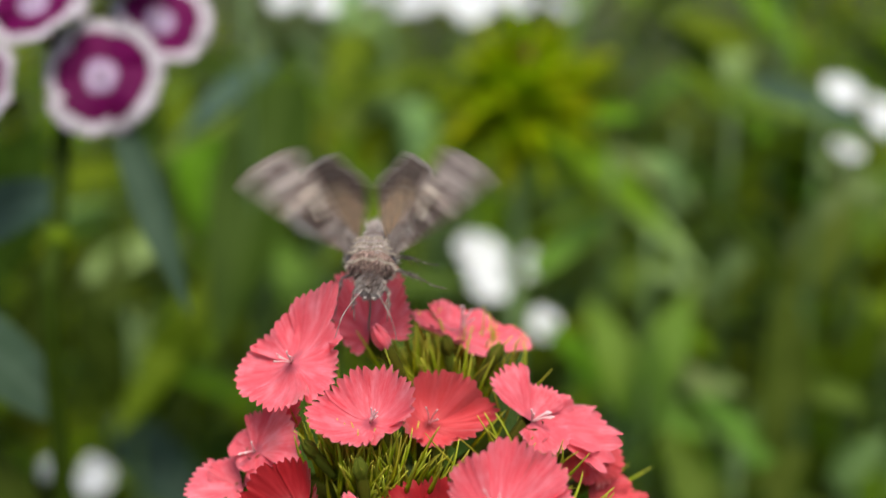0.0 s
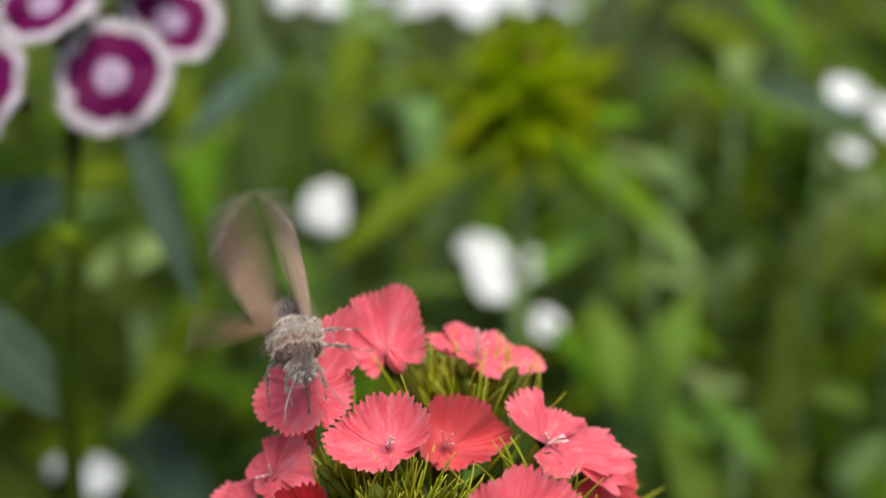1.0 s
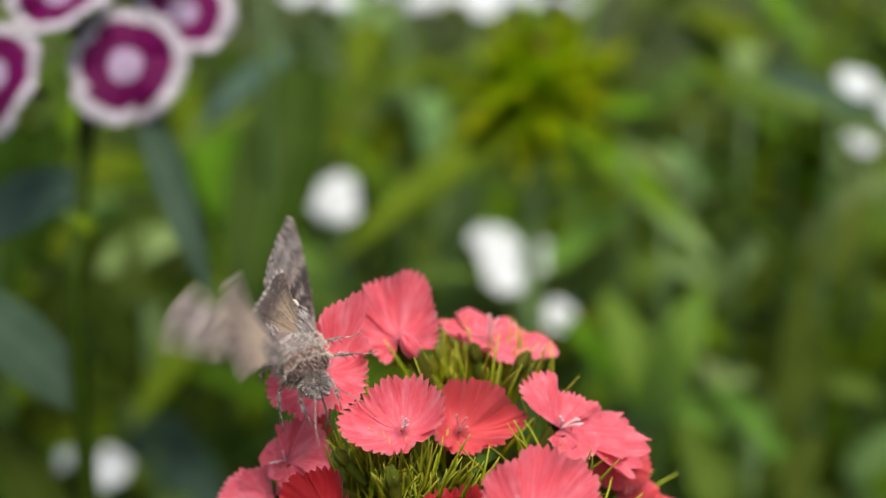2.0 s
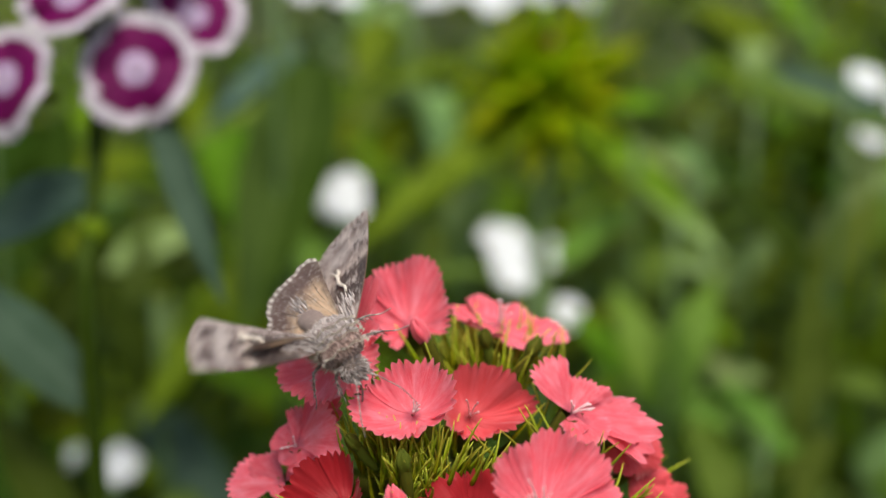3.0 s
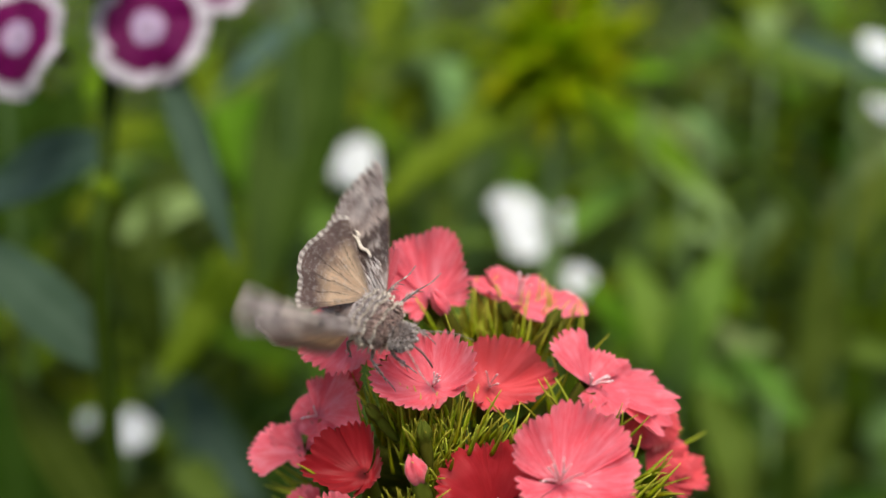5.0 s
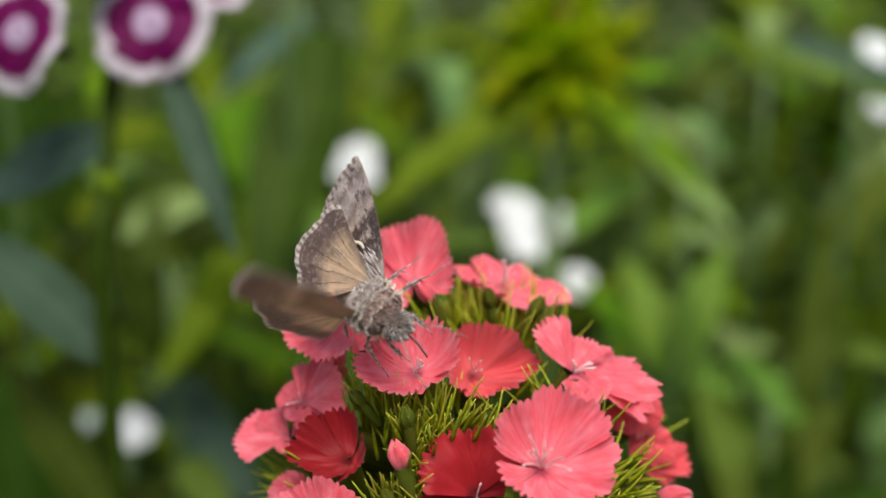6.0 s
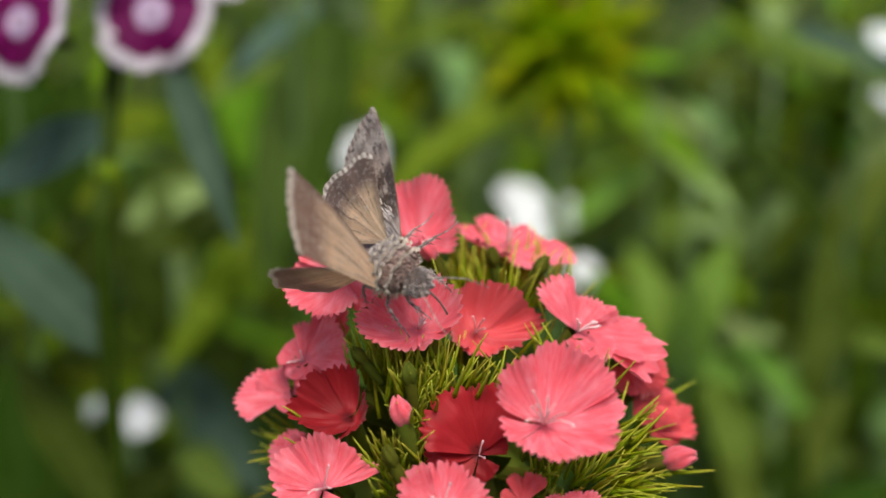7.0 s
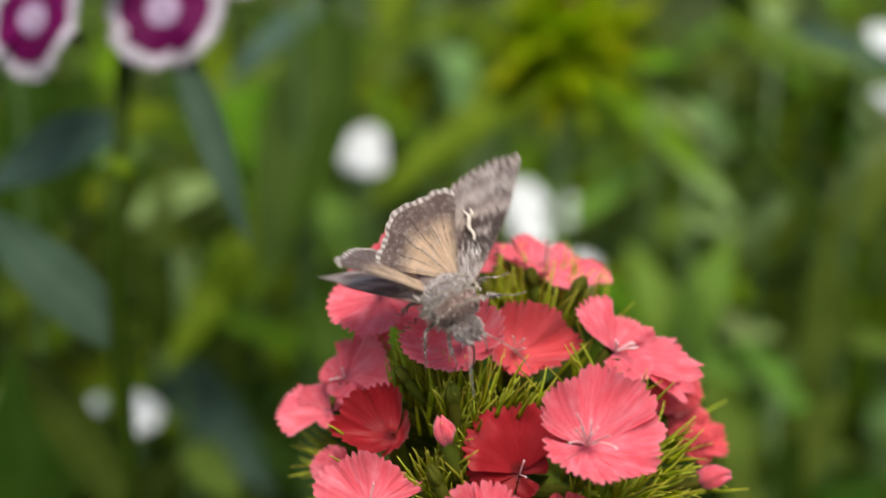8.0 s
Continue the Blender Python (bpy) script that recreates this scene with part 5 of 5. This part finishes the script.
def ground_cover():
    """Low leaves that hide the soil below the shoots, too many to count."""
    rng = random.Random(31)
    bm = bmesh.new()
    for k in range(7400):
        y = 0.36 + 2.0 * rng.random() ** 1.5
        x = rng.uniform(-1, 1) * (0.24 + 0.5 * y)
        if k >= 5200:
            x = rng.choice((-1, 1)) * rng.uniform(min(0.24 + 0.5 * y, 1.2), 1.3)
        z = rng.uniform(0.0, 0.24)
        a, ln, wd = rng.uniform(0, math.tau), rng.uniform(0.04, 0.09), rng.uniform(0.010, 0.018)
        turn = Matrix.Translation((x, y, z)) @ Matrix.Rotation(a, 4, "Z") @ Matrix.Rotation(rng.uniform(-1.1, 0.1), 4, "Y")
        rows = [[turn @ q for q in r] for r in leaf_rows(ln, wd, rng.uniform(0.1, 0.6), 0.3, nl=4, nw=2)]
        sheet(bm, rows)
    tagged(part("ground_cover", bm, LEAF_LOW, None), "low green leaves crowding the bed under the shoots", "foliage", "", "stuff")


ground_cover()


# ---- the moth ----
def wing_mesh(side, hind):
    """A two-faced wing with a scalloped fringe; hinge at the origin, span along x, leading edge towards +y. side: 1 right, -1 left."""
    rng = random.Random(8 + hind)
    bm = bmesh.new()
    na, nb = 26, 64
    top, under = [], []
    for i in range(na + 1):
        a = i / na
        rt, ru = [], []
        for j in range(nb + 1):
            b = j / nb
            tooth = (0.24 + 0.10 * math.sin(11 * b) if hind else 0.24 + 0.12 * math.sin(17 * b)) * (1 - abs(math.sin(math.pi * (8.5 if hind else 8) * b))) ** 1.4 * (1.0 if i == na else 0.5 if i == na - 1 else 0.0) + (0.5 * max(0.0, (b - 0.86) / 0.14) ** 2 * a ** 3 if not hind else 0.0)
            if hind:
                ang = radians(-12 - 74 * b)
                r = (11.4 + 1.5 * math.sin(math.pi * b) - 1.2 * b + 0.35 * math.sin(15 * b)) * (a - 0.085 * tooth)
                x, y = r * math.cos(ang), r * math.sin(ang)
                z = 0.5 * math.sin(math.pi * a) * (0.5 - b) + 0.10 * a * math.sin(22 * b)
            else:
                lead = Vector((19 * a, 0.6 + 1.5 * math.sin(math.pi * min(1, a * 0.95)) * 0.8 + 0.6 * a, 0))
                trail = Vector((13.8 * a ** 0.96, -1.8 * (1 - a) - 7.2 * a ** 0.92, 0))
                q = lead.lerp(trail, b)
                bulge = 0.9 * math.sin(math.pi * b ** 0.9) * a ** 2
                q += Vector((0.86, -0.5, 0)) * bulge
                q *= 1 - 0.075 * tooth
                x, y = q.x, q.y
                z = 0.7 * math.sin(math.pi * a * 0.8) * (0.45 - b) + 0.07 * a * math.sin(20 * b)
            rt.append(Vector((side * x, y, z + 0.06)) * MM)
            ru.append(Vector((side * x, y, z - 0.06 * (i < na))) * MM)
        top.append(rt)
        under.append(ru)
    # rows go from hinge to margin: uv.x is b and uv.y is a, so they are swapped below
    sheet(bm, top, flip=side > 0)
    sheet(bm, under, mat=1, flip=side < 0)
    layer = bm.loops.layers.uv.verify()
    for f in bm.faces:
        for loop in f.loops:
            u, v = loop[layer].uv
            loop[layer].uv = (v, u)
    return bm


def hairs(bm, count, place, length, width, seed):
    """Tapering hair scales: place(rng) gives a root and a direction."""
    rng = random.Random(seed)
    for _ in range(count):
        root, d = place(rng)
        ln = length * rng.uniform(0.6, 1.3)
        side = d.cross(Vector((rng.uniform(-1, 1), rng.uniform(-1, 1), rng.uniform(-1, 1)))).normalized() * width * 0.5
        out = d.orthogonal().normalized() * ln * rng.uniform(-0.12, 0.12)
        vs = [bm.verts.new(q) for q in (root - side, root + side, root + d * ln * 0.6 + side * 0.9 + out, root + d * ln + out, root + d * ln * 0.6 - side * 0.9 + out)]
        bm.faces.new(vs)


def on_body(centre, radii, back, spread=0.6):
    """Roots on an ellipsoid, hairs lying towards back."""
    def place(rng):
        n = Vector((rng.gauss(0, 1), rng.gauss(0, 1), rng.gauss(0, 1))).normalized()
        root = Vector(centre) + Vector((n.x * radii[0], n.y * radii[1], n.z * radii[2])) * 0.96
        d = (Vector(back) + n * spread).normalized()
        return root * MM, d
    return place


def moth():
    """Head towards +y, back towards +z; the origin lies in the thorax."""
    body = empty_thing("moth", (0, 0, 0), "furry grey-brown moth with cream wing marks on coral flower", "moth")
    bm = bmesh.new()
    blob(bm, [(-2.4 * MM, 0, 1.2 * MM), (-1.8 * MM, 0.1 * MM, 2.1 * MM), (-0.8 * MM, 0.2 * MM, 2.75 * MM), (0.6 * MM, 0.2 * MM, 2.8 * MM), (2.0 * MM, 0, 2.4 * MM), (3.0 * MM, -0.2 * MM, 1.7 * MM), (3.5 * MM, -0.3 * MM, 0.9 * MM)], squash=0.88)
    thorax = part("thorax", bm, SKIN, body)
    bm = bmesh.new()
    hairs(bm, 5600, on_body((0, 0.3, 0.1), (3.2, 2.6, 2.65), (0, -0.9, 0.0), 0.04), 0.62 * MM, 0.17 * MM, 1)
    part("fur", bm, FUR, thorax, "grey-brown thorax fur")
    # the collar: a dark band with a pale rim
    bm = bmesh.new()
    hairs(bm, 2200, on_body((0, 2.05, 0.12), (3.05, 1.6, 2.6), (0, -0.8, 0.05), 0.07), 0.6 * MM, 0.17 * MM, 3)
    part("collar", bm, FUR_DARK, thorax, "reddish brown collar of hair scales")

    def arc(y, r, lift, seed):
        def place(rng):
            a = rng.uniform(0.1, math.pi - 0.1)
            return Vector((r * math.cos(a), y + 0.5 * math.sin(a) + 0.15 * math.sin(9 * a) + rng.uniform(-0.05, 0.05), r * 0.9 * math.sin(a) + lift)) * MM, Vector((0.5 * math.cos(a), -0.3, 0.8 * math.sin(a))).normalized()
        b2 = bmesh.new()
        hairs(b2, 340, place, 0.4 * MM, 0.11 * MM, seed)
        part("fur_band", b2, FUR_PALE, thorax, "pale rim of the collar")
    arc(1.3, 3.4, 0.35, 4)
    arc(2.6, 3.1, 0.2, 14)
    arc(-0.6, 3.4, 0.3, 5)
    arc(0.4, 3.4, 0.3, 6)
    bm = bmesh.new()
    hairs(bm, 900, on_body((0, 0.4, -0.9), (2.5, 2.5, 1.7), (0, -0.5, -0.5), 0.8), 1.7 * MM, 0.15 * MM, 6)
    part("breast_fur", bm, FUR_PALE, thorax, "cream fur below the thorax")
    # head
    bm = bmesh.new()
    blob(bm, [(3.1 * MM, -0.5 * MM, 0.7 * MM), (3.7 * MM, -0.55 * MM, 1.35 * MM), (4.5 * MM, -0.7 * MM, 1.45 * MM), (5.2 * MM, -0.9 * MM, 1.0 * MM), (5.6 * MM, -1.0 * MM, 0.4 * MM)], squash=0.9)
    skull = part("head", bm, SKIN, body)
    bm = bmesh.new()
    hairs(bm, 1300, on_body((0, 4.4, -0.6), (1.45, 1.25, 1.4), (0, 0.5, 0.1), 0.7), 0.7 * MM, 0.13 * MM, 7)
    part("fur", bm, FUR, skull, "grey head tuft")
    for s in (-1, 1):
        bm = bmesh.new()
        bmesh.ops.create_uvsphere(bm, u_segments=16, v_segments=10, radius=0.78 * MM, matrix=Matrix.Translation(Vector((s * 1.15, 4.5, -0.95)) * MM))
        part("eye", bm, EYE_DARK, skull, "dark round compound eye")
        bm = bmesh.new()
        pts = bend([Vector(q) * MM for q in ((s * 0.6, 5.2, -0.1), (s * 1.6, 7.6, 0.9), (s * 3.0, 10.3, 0.6), (s * 3.8, 12.5, -0.9))], 22)
        tube(bm, pts, [(0.10 - 0.0030 * k + 0.015 * (k % 2)) * MM for k in range(22)], 6)
        part("antenna", bm, LEG, skull, "long thin brown antenna")
        bm = bmesh.new()
        pts = bend([Vector(q) * MM for q in ((s * 0.5, 5.2, -1.4), (s * 0.6, 6.1, -1.0), (s * 0.5, 6.7, -0.2))], 8)
        tube(bm, pts, [0.22 * MM, 0.34 * MM, 0.38 * MM, 0.36 * MM, 0.3 * MM, 0.24 * MM, 0.16 * MM, 0.06 * MM], 8)
        part("palp", bm, FUR, skull)
    bm = bmesh.new()
    pts = bend([Vector(q) * MM for q in ((0, 5.3, -1.6), (0, 6.2, -3.4), (0.2, 6.6, -5.4), (0.3, 6.4, -7.4))], 14)
    tube(bm, pts, [0.14 * MM] * 13 + [0.08 * MM], 6)
    part("proboscis", bm, SKIN, skull, "thin dark feeding tube")
    # abdomen with its tufts
    bm = bmesh.new()
    rings = []
    for k in range(15):
        s = k / 14
        r = (2.15 * math.sin(math.pi * (0.22 + 0.70 * s)) + 0.22) * (1 + 0.05 * (k % 2))
        rings.append(((-1.6 - 7.6 * s) * MM, (-1.2 - 2.2 * s - 3.4 * s * s) * MM, 0.85 * r * MM))
    blob(bm, rings[::-1], squash=0.9)
    belly = part("abdomen", bm, SKIN, body, "grey-brown tapering abdomen")
    bm = bmesh.new()
    hairs(bm, 1000, on_body((0, -4.8, -3.2), (1.7, 3.4, 1.7), (0, -1.0, -0.5), 0.3), 1.3 * MM, 0.15 * MM, 8)
    hairs(bm, 160, on_body((0, -9.0, -6.4), (1.0, 0.8, 0.9), (0, -1.0, 0.1), 0.5), 2.2 * MM, 0.15 * MM, 9)
    part("fur", bm, FUR, belly)
    # legs: thigh, shin with spurs, banded foot
    for s in (-1, 1):
        # the left middle and hind legs are stretched out sideways
        middle, rear = (((1.3, 0.6, -2.0), (3.9, 1.4, -2.8), (4.6, 2.6, -5.4), (5.0, 3.4, -8.4)), ((1.2, -1.2, -1.9), (3.6, -2.6, -2.4), (4.0, -3.8, -5.6), (4.2, -5.2, -8.6))) if s > 0 else (((1.3, 0.8, -1.6), (4.0, 1.2, -1.4), (6.2, 1.6, -2.2), (9.6, 2.4, -3.2)), ((1.2, -0.8, -1.6), (3.8, -1.0, -1.0), (5.6, -0.8, -1.2), (8.6, -0.2, -1.6)))
        for k, (root, knee, ankle, toe) in enumerate((((1.1, 2.4, -1.7), (2.2, 3.9, -2.5), (2.2, 5.0, -3.9), (2.1, 5.8, -6.0)), middle, rear)):
            q = [Vector((s * x, y, z)) * MM for x, y, z in (root, knee, ankle, toe)]
            bm = bmesh.new()
            tube(bm, [q[0], q[0].lerp(q[1], 0.4), q[1]], [0.28 * MM, 0.29 * MM, 0.17 * MM], 8)
            tube(bm, [q[1], q[1].lerp(q[2], 0.5), q[2]], [0.17 * MM, 0.19 * MM, 0.11 * MM], 8)
            for e in (0.45, 0.95):
                c = q[1].lerp(q[2], e)
                tube(bm, [c, c + Vector((s * 0.5, 0.5, -1.0)) * MM], [0.11 * MM, 0.02 * MM], 5)
            seg = bend([q[2], q[2].lerp(q[3], 0.5) + Vector((0, 0.3 * MM, 0)), q[3]], 16)
            tube(bm, seg, [(0.085 - 0.002 * j + 0.03 * (j % 3 == 0)) * MM for j in range(16)], 7)
            leg = part("leg", bm, LEG, body, "brown leg with pale-banded foot")
            bm = bmesh.new()

            def on_leg(rng, q=q):
                e = rng.uniform(0.1, 1.9)
                c = q[0].lerp(q[1], e) if e < 1 else q[1].lerp(q[2], e - 1)
                d = Vector((rng.uniform(-1, 1), rng.uniform(-1, 1), rng.uniform(-1.4, 0.4))).normalized()
                return c + d * 0.25 * MM, (d + (q[2] - q[0]).normalized()).normalized()
            hairs(bm, 90, on_leg, 0.4 * MM, 0.09 * MM, 20 + k)
            part("fur", bm, FUR, leg)
    wings = {}
    for key, s, hind in (("FR", 1, False), ("FL", -1, False), ("HR", 1, True), ("HL", -1, True)):
        bm = wing_mesh(s, hind)
        w = part("hind_wing" if hind else "fore_wing", bm, [HIND_TOP, HIND_UNDER] if hind else [FORE_TOP, FORE_UNDER], body,
                 "tan hind wing with a dark border and pale fringe" if hind else "mottled grey-brown fore wing with a cream mark")
        wings[key] = w
        if not hind:
            # the cream mark: a slender hook with a small drop beside it
            bm = bmesh.new()
            for line, wd in (([(6.4, -1.0), (7.3, -1.3), (8.0, -2.2), (8.8, -2.5), (9.6, -2.8), (10.2, -3.7)], 0.25), ([(9.3, -2.7), (10.0, -2.5), (10.6, -2.9)], 0.22)):
                pts = bend([Vector((s * x, y, 0.7 * math.sin(math.pi * x / 19 * 0.8) * 0.2 + 0.14)) * MM for x, y in line], 12)
                tube(bm, pts, [wd * MM * (0.45 + 0.6 * math.sin(math.pi * (0.1 + 0.8 * k / 11))) for k in range(12)], 6)
            part("wing_mark", bm, CREAM, w, "cream hooked wing mark")
            # a furry leading edge at the root
            bm = bmesh.new()

            def root_place(rng, s=s):
                x = rng.uniform(0, 5)
                return Vector((s * x, rng.uniform(-2.2, 0.8), 0.25)) * MM, Vector((s * 1.0, -0.3, 0.28)).normalized()
            hairs(bm, 220, root_place, 1.3 * MM, 0.15 * MM, 40)
            part("fur", bm, FUR, w)
    return body, wings


MOTH, WINGS = moth()
HINGES = {"FR": (2.0, 0.6, 1.1), "FL": (-2.0, 0.6, 1.1), "HR": (2.0, -1.0, 0.95), "HL": (-2.0, -1.0, 0.95)}

# ---- what moves: the swaying stems, the moth's way over the head, its wing beats ----
PINK_ROWS = [
    (0.0, 0.00070, 0.17050, 0.00129, 0.14),
    (0.5, 0.00414, 0.17050, 0.00269, -0.01),
    (1.0, 0.00508, 0.17050, 0.00084, -0.12),
    (1.5, 0.00449, 0.17050, -0.00331, -0.35),
    (3.0, 0.00466, 0.17050, -0.00217, -0.48),
    (3.5, 0.00271, 0.17050, -0.00157, -0.15),
    (4.0, 0.00215, 0.17050, -0.00235, 0.03),
    (4.5, 0.00356, 0.17050, -0.00334, -0.17),
    (6.0, 0.00145, 0.17050, -0.00130, -0.23),
    (6.5, -0.00028, 0.17050, 0.00105, -0.05),
    (7.0, 0.00077, 0.17050, 0.00284, -0.14),
    (7.5, 0.00276, 0.17050, 0.00335, -0.13),
    (8.0, 0.00223, 0.17050, 0.00111, 0.27),
]
PURPLE_ROWS = [
    (0.0, -0.07666, 0.25871, -0.00014),
    (0.5, -0.07564, 0.25871, 0.00115),
    (1.0, -0.07514, 0.25871, 0.00202),
    (1.5, -0.07672, 0.25871, 0.00073),
    (3.0, -0.07680, 0.25871, -0.00252),
    (3.5, -0.07627, 0.25871, -0.00081),
    (4.0, -0.07643, 0.25871, -0.00054),
    (4.5, -0.07668, 0.25871, -0.00161),
    (6.0, -0.07688, 0.25871, 0.00029),
    (6.5, -0.07727, 0.25871, -0.00040),
    (7.0, -0.07750, 0.25871, -0.00026),
    (7.5, -0.07652, 0.25871, 0.00104),
    (8.0, -0.07621, 0.25871, 0.00099),
]
MOTH_ROWS = [
    (0.0, -0.00909, 0.16900, 0.47372, -34.6, -1.2, 178.6),
    (0.5, -0.01360, 0.16188, 0.47360, -33.4, 5.7, -173.4),
    (1.0, -0.01781, 0.15789, 0.46945, -31.5, 10.1, -167.9),
    (1.5, -0.02222, 0.15629, 0.46122, -28.1, 16.2, -160.9),
    (3.0, -0.01935, 0.15564, 0.46262, -40.9, 22.8, -151.3),
    (3.5, -0.01726, 0.15587, 0.46313, -45.1, 17.7, -157.4),
    (4.0, -0.01742, 0.15598, 0.46250, -27.4, 43.4, -150.5),
    (4.5, -0.01595, 0.15432, 0.46101, -16.8, 46.5, -138.5),
    (6.0, -0.01625, 0.15109, 0.46405, -26.9, 43.6, -150.0),
    (6.5, -0.01529, 0.15231, 0.46510, -22.9, 44.9, -145.3),
    (7.0, -0.01446, 0.15270, 0.46712, -21.4, 45.1, -143.5),
    (7.5, -0.01124, 0.15147, 0.46761, -42.1, 19.4, -153.8),
    (8.0, -0.00784, 0.14777, 0.46581, -37.6, 18.7, -154.9),
]
# at each time the wing's turn in degrees and the reach of its beat there
BEATS = {}
BEATS["FR"] = {
    0.0: (-8.0, -47.9, -5.1, 25),
    0.5: (4.9, 1.7, -33.1, 6),
    1.0: (116.9, -31.1, -80.9, 55),
    1.5: (-27.6, -55.8, 2.0, 32),
    3.0: (12.4, -32.2, -9.6, 9),
    3.5: (25.5, -36.4, -35.5, 26),
    4.0: (3.6, -47.8, -25.2, 28),
    4.5: (-12.3, -58.0, -24.4, 25),
    6.0: (76.5, -67.4, -40.7, 11),
    6.5: (78.8, -73.3, -41.3, 11),
    7.0: (-138.3, -70.7, -102.1, 3),
    7.5: (173.3, -68.4, -94.5, 11),
    8.0: (24.4, 31.2, -65.7, 16),
}
BEATS["FL"] = {
    0.0: (-7.7, 47.5, 12.1, 25),
    0.5: (33.1, 21.0, 49.0, 8),
    1.0: (104.3, 31.9, 92.0, 38),
    1.5: (56.2, 16.8, 85.2, 16),
    3.0: (39.9, -11.0, 52.1, 7),
    3.5: (32.8, 6.9, 70.5, 13),
    4.0: (15.0, 12.4, 43.7, 15),
    4.5: (11.4, 5.1, 31.8, 15),
    6.0: (20.0, 2.2, 55.1, 3),
    6.5: (20.0, 8.5, 51.7, 3),
    7.0: (28.8, 9.5, 47.4, 3),
    7.5: (43.1, 11.8, 64.3, 6),
    8.0: (22.8, 7.5, 42.3, 8),
}
BEATS["HR"] = {
    0.0: (-79.5, -7.9, -47.1, 25),
    0.5: (11.5, 6.7, -29.8, 6),
    1.0: (-4.3, -57.9, 85.3, 55),
    1.5: (-95.6, -16.8, -76.2, 32),
    3.0: (58.5, -60.9, 15.6, 9),
    3.5: (95.5, -0.5, -38.4, 26),
    4.0: (101.4, -22.7, -60.9, 28),
    4.5: (86.3, -32.8, -58.7, 25),
    6.0: (91.4, -37.1, -52.5, 11),
    6.5: (88.8, -43.5, -52.3, 11),
    7.0: (73.2, -46.6, -39.8, 3),
    7.5: (71.1, -24.9, -10.9, 11),
    8.0: (37.4, -18.9, -32.7, 8),
}
BEATS["HL"] = {
    0.0: (-81.7, 3.8, 59.9, 25),
    0.5: (37.0, 16.5, 50.3, 8),
    1.0: (99.7, 27.0, 98.3, 38),
    1.5: (57.2, 22.0, 77.8, 16),
    3.0: (28.7, -9.7, 63.4, 7),
    3.5: (28.1, 11.1, 71.5, 13),
    4.0: (18.8, 16.5, 49.9, 15),
    4.5: (7.6, 13.1, 31.2, 15),
    6.0: (12.7, 13.7, 49.6, 3),
    6.5: (14.3, 24.0, 44.2, 3),
    7.0: (13.4, 22.1, 30.8, 3),
    7.5: (30.9, 28.5, 56.1, 6),
    8.0: (13.2, 14.4, 51.1, 8),
}


def wing_rows(key):
    """The wing glides from turn to turn and beats six times a second round the body's long axis."""
    times = sorted(BEATS[key])
    rows = []
    for f in range(241):
        t = f / FPS
        k = max(i for i, s in enumerate(times) if s <= t + 1e-6)
        k = min(k, len(times) - 2)
        a, b = BEATS[key][times[k]], BEATS[key][times[k + 1]]
        s = (t - times[k]) / (times[k + 1] - times[k])
        qa, qb = (Euler([radians(v) for v in w[:3]]).to_quaternion() for w in (a, b))
        reach = a[3] * (1 - s) + b[3] * s
        beat = reach * math.sin(math.tau * t * 6) * (1 if key[1] == "R" else -1)
        turn = Matrix.Rotation(radians(beat), 4, "Y") @ qa.slerp(qb, s).to_matrix().to_4x4()
        rows.append((t, Matrix.Translation(Vector(HINGES[key]) * MM) @ turn))
    return rows


def motions():
    walk(PINK, [(t, pose(x, y, z, 0, r, 0)) for t, x, y, z, r in PINK_ROWS])
    walk(VIOLET, [(t, pose(x, y, z)) for t, x, y, z in PURPLE_ROWS])
    walk(MOTH, [(t, pose(*row)) for t, *row in MOTH_ROWS])
    for key, wing in WINGS.items():
        walk(wing, wing_rows(key))


motions()
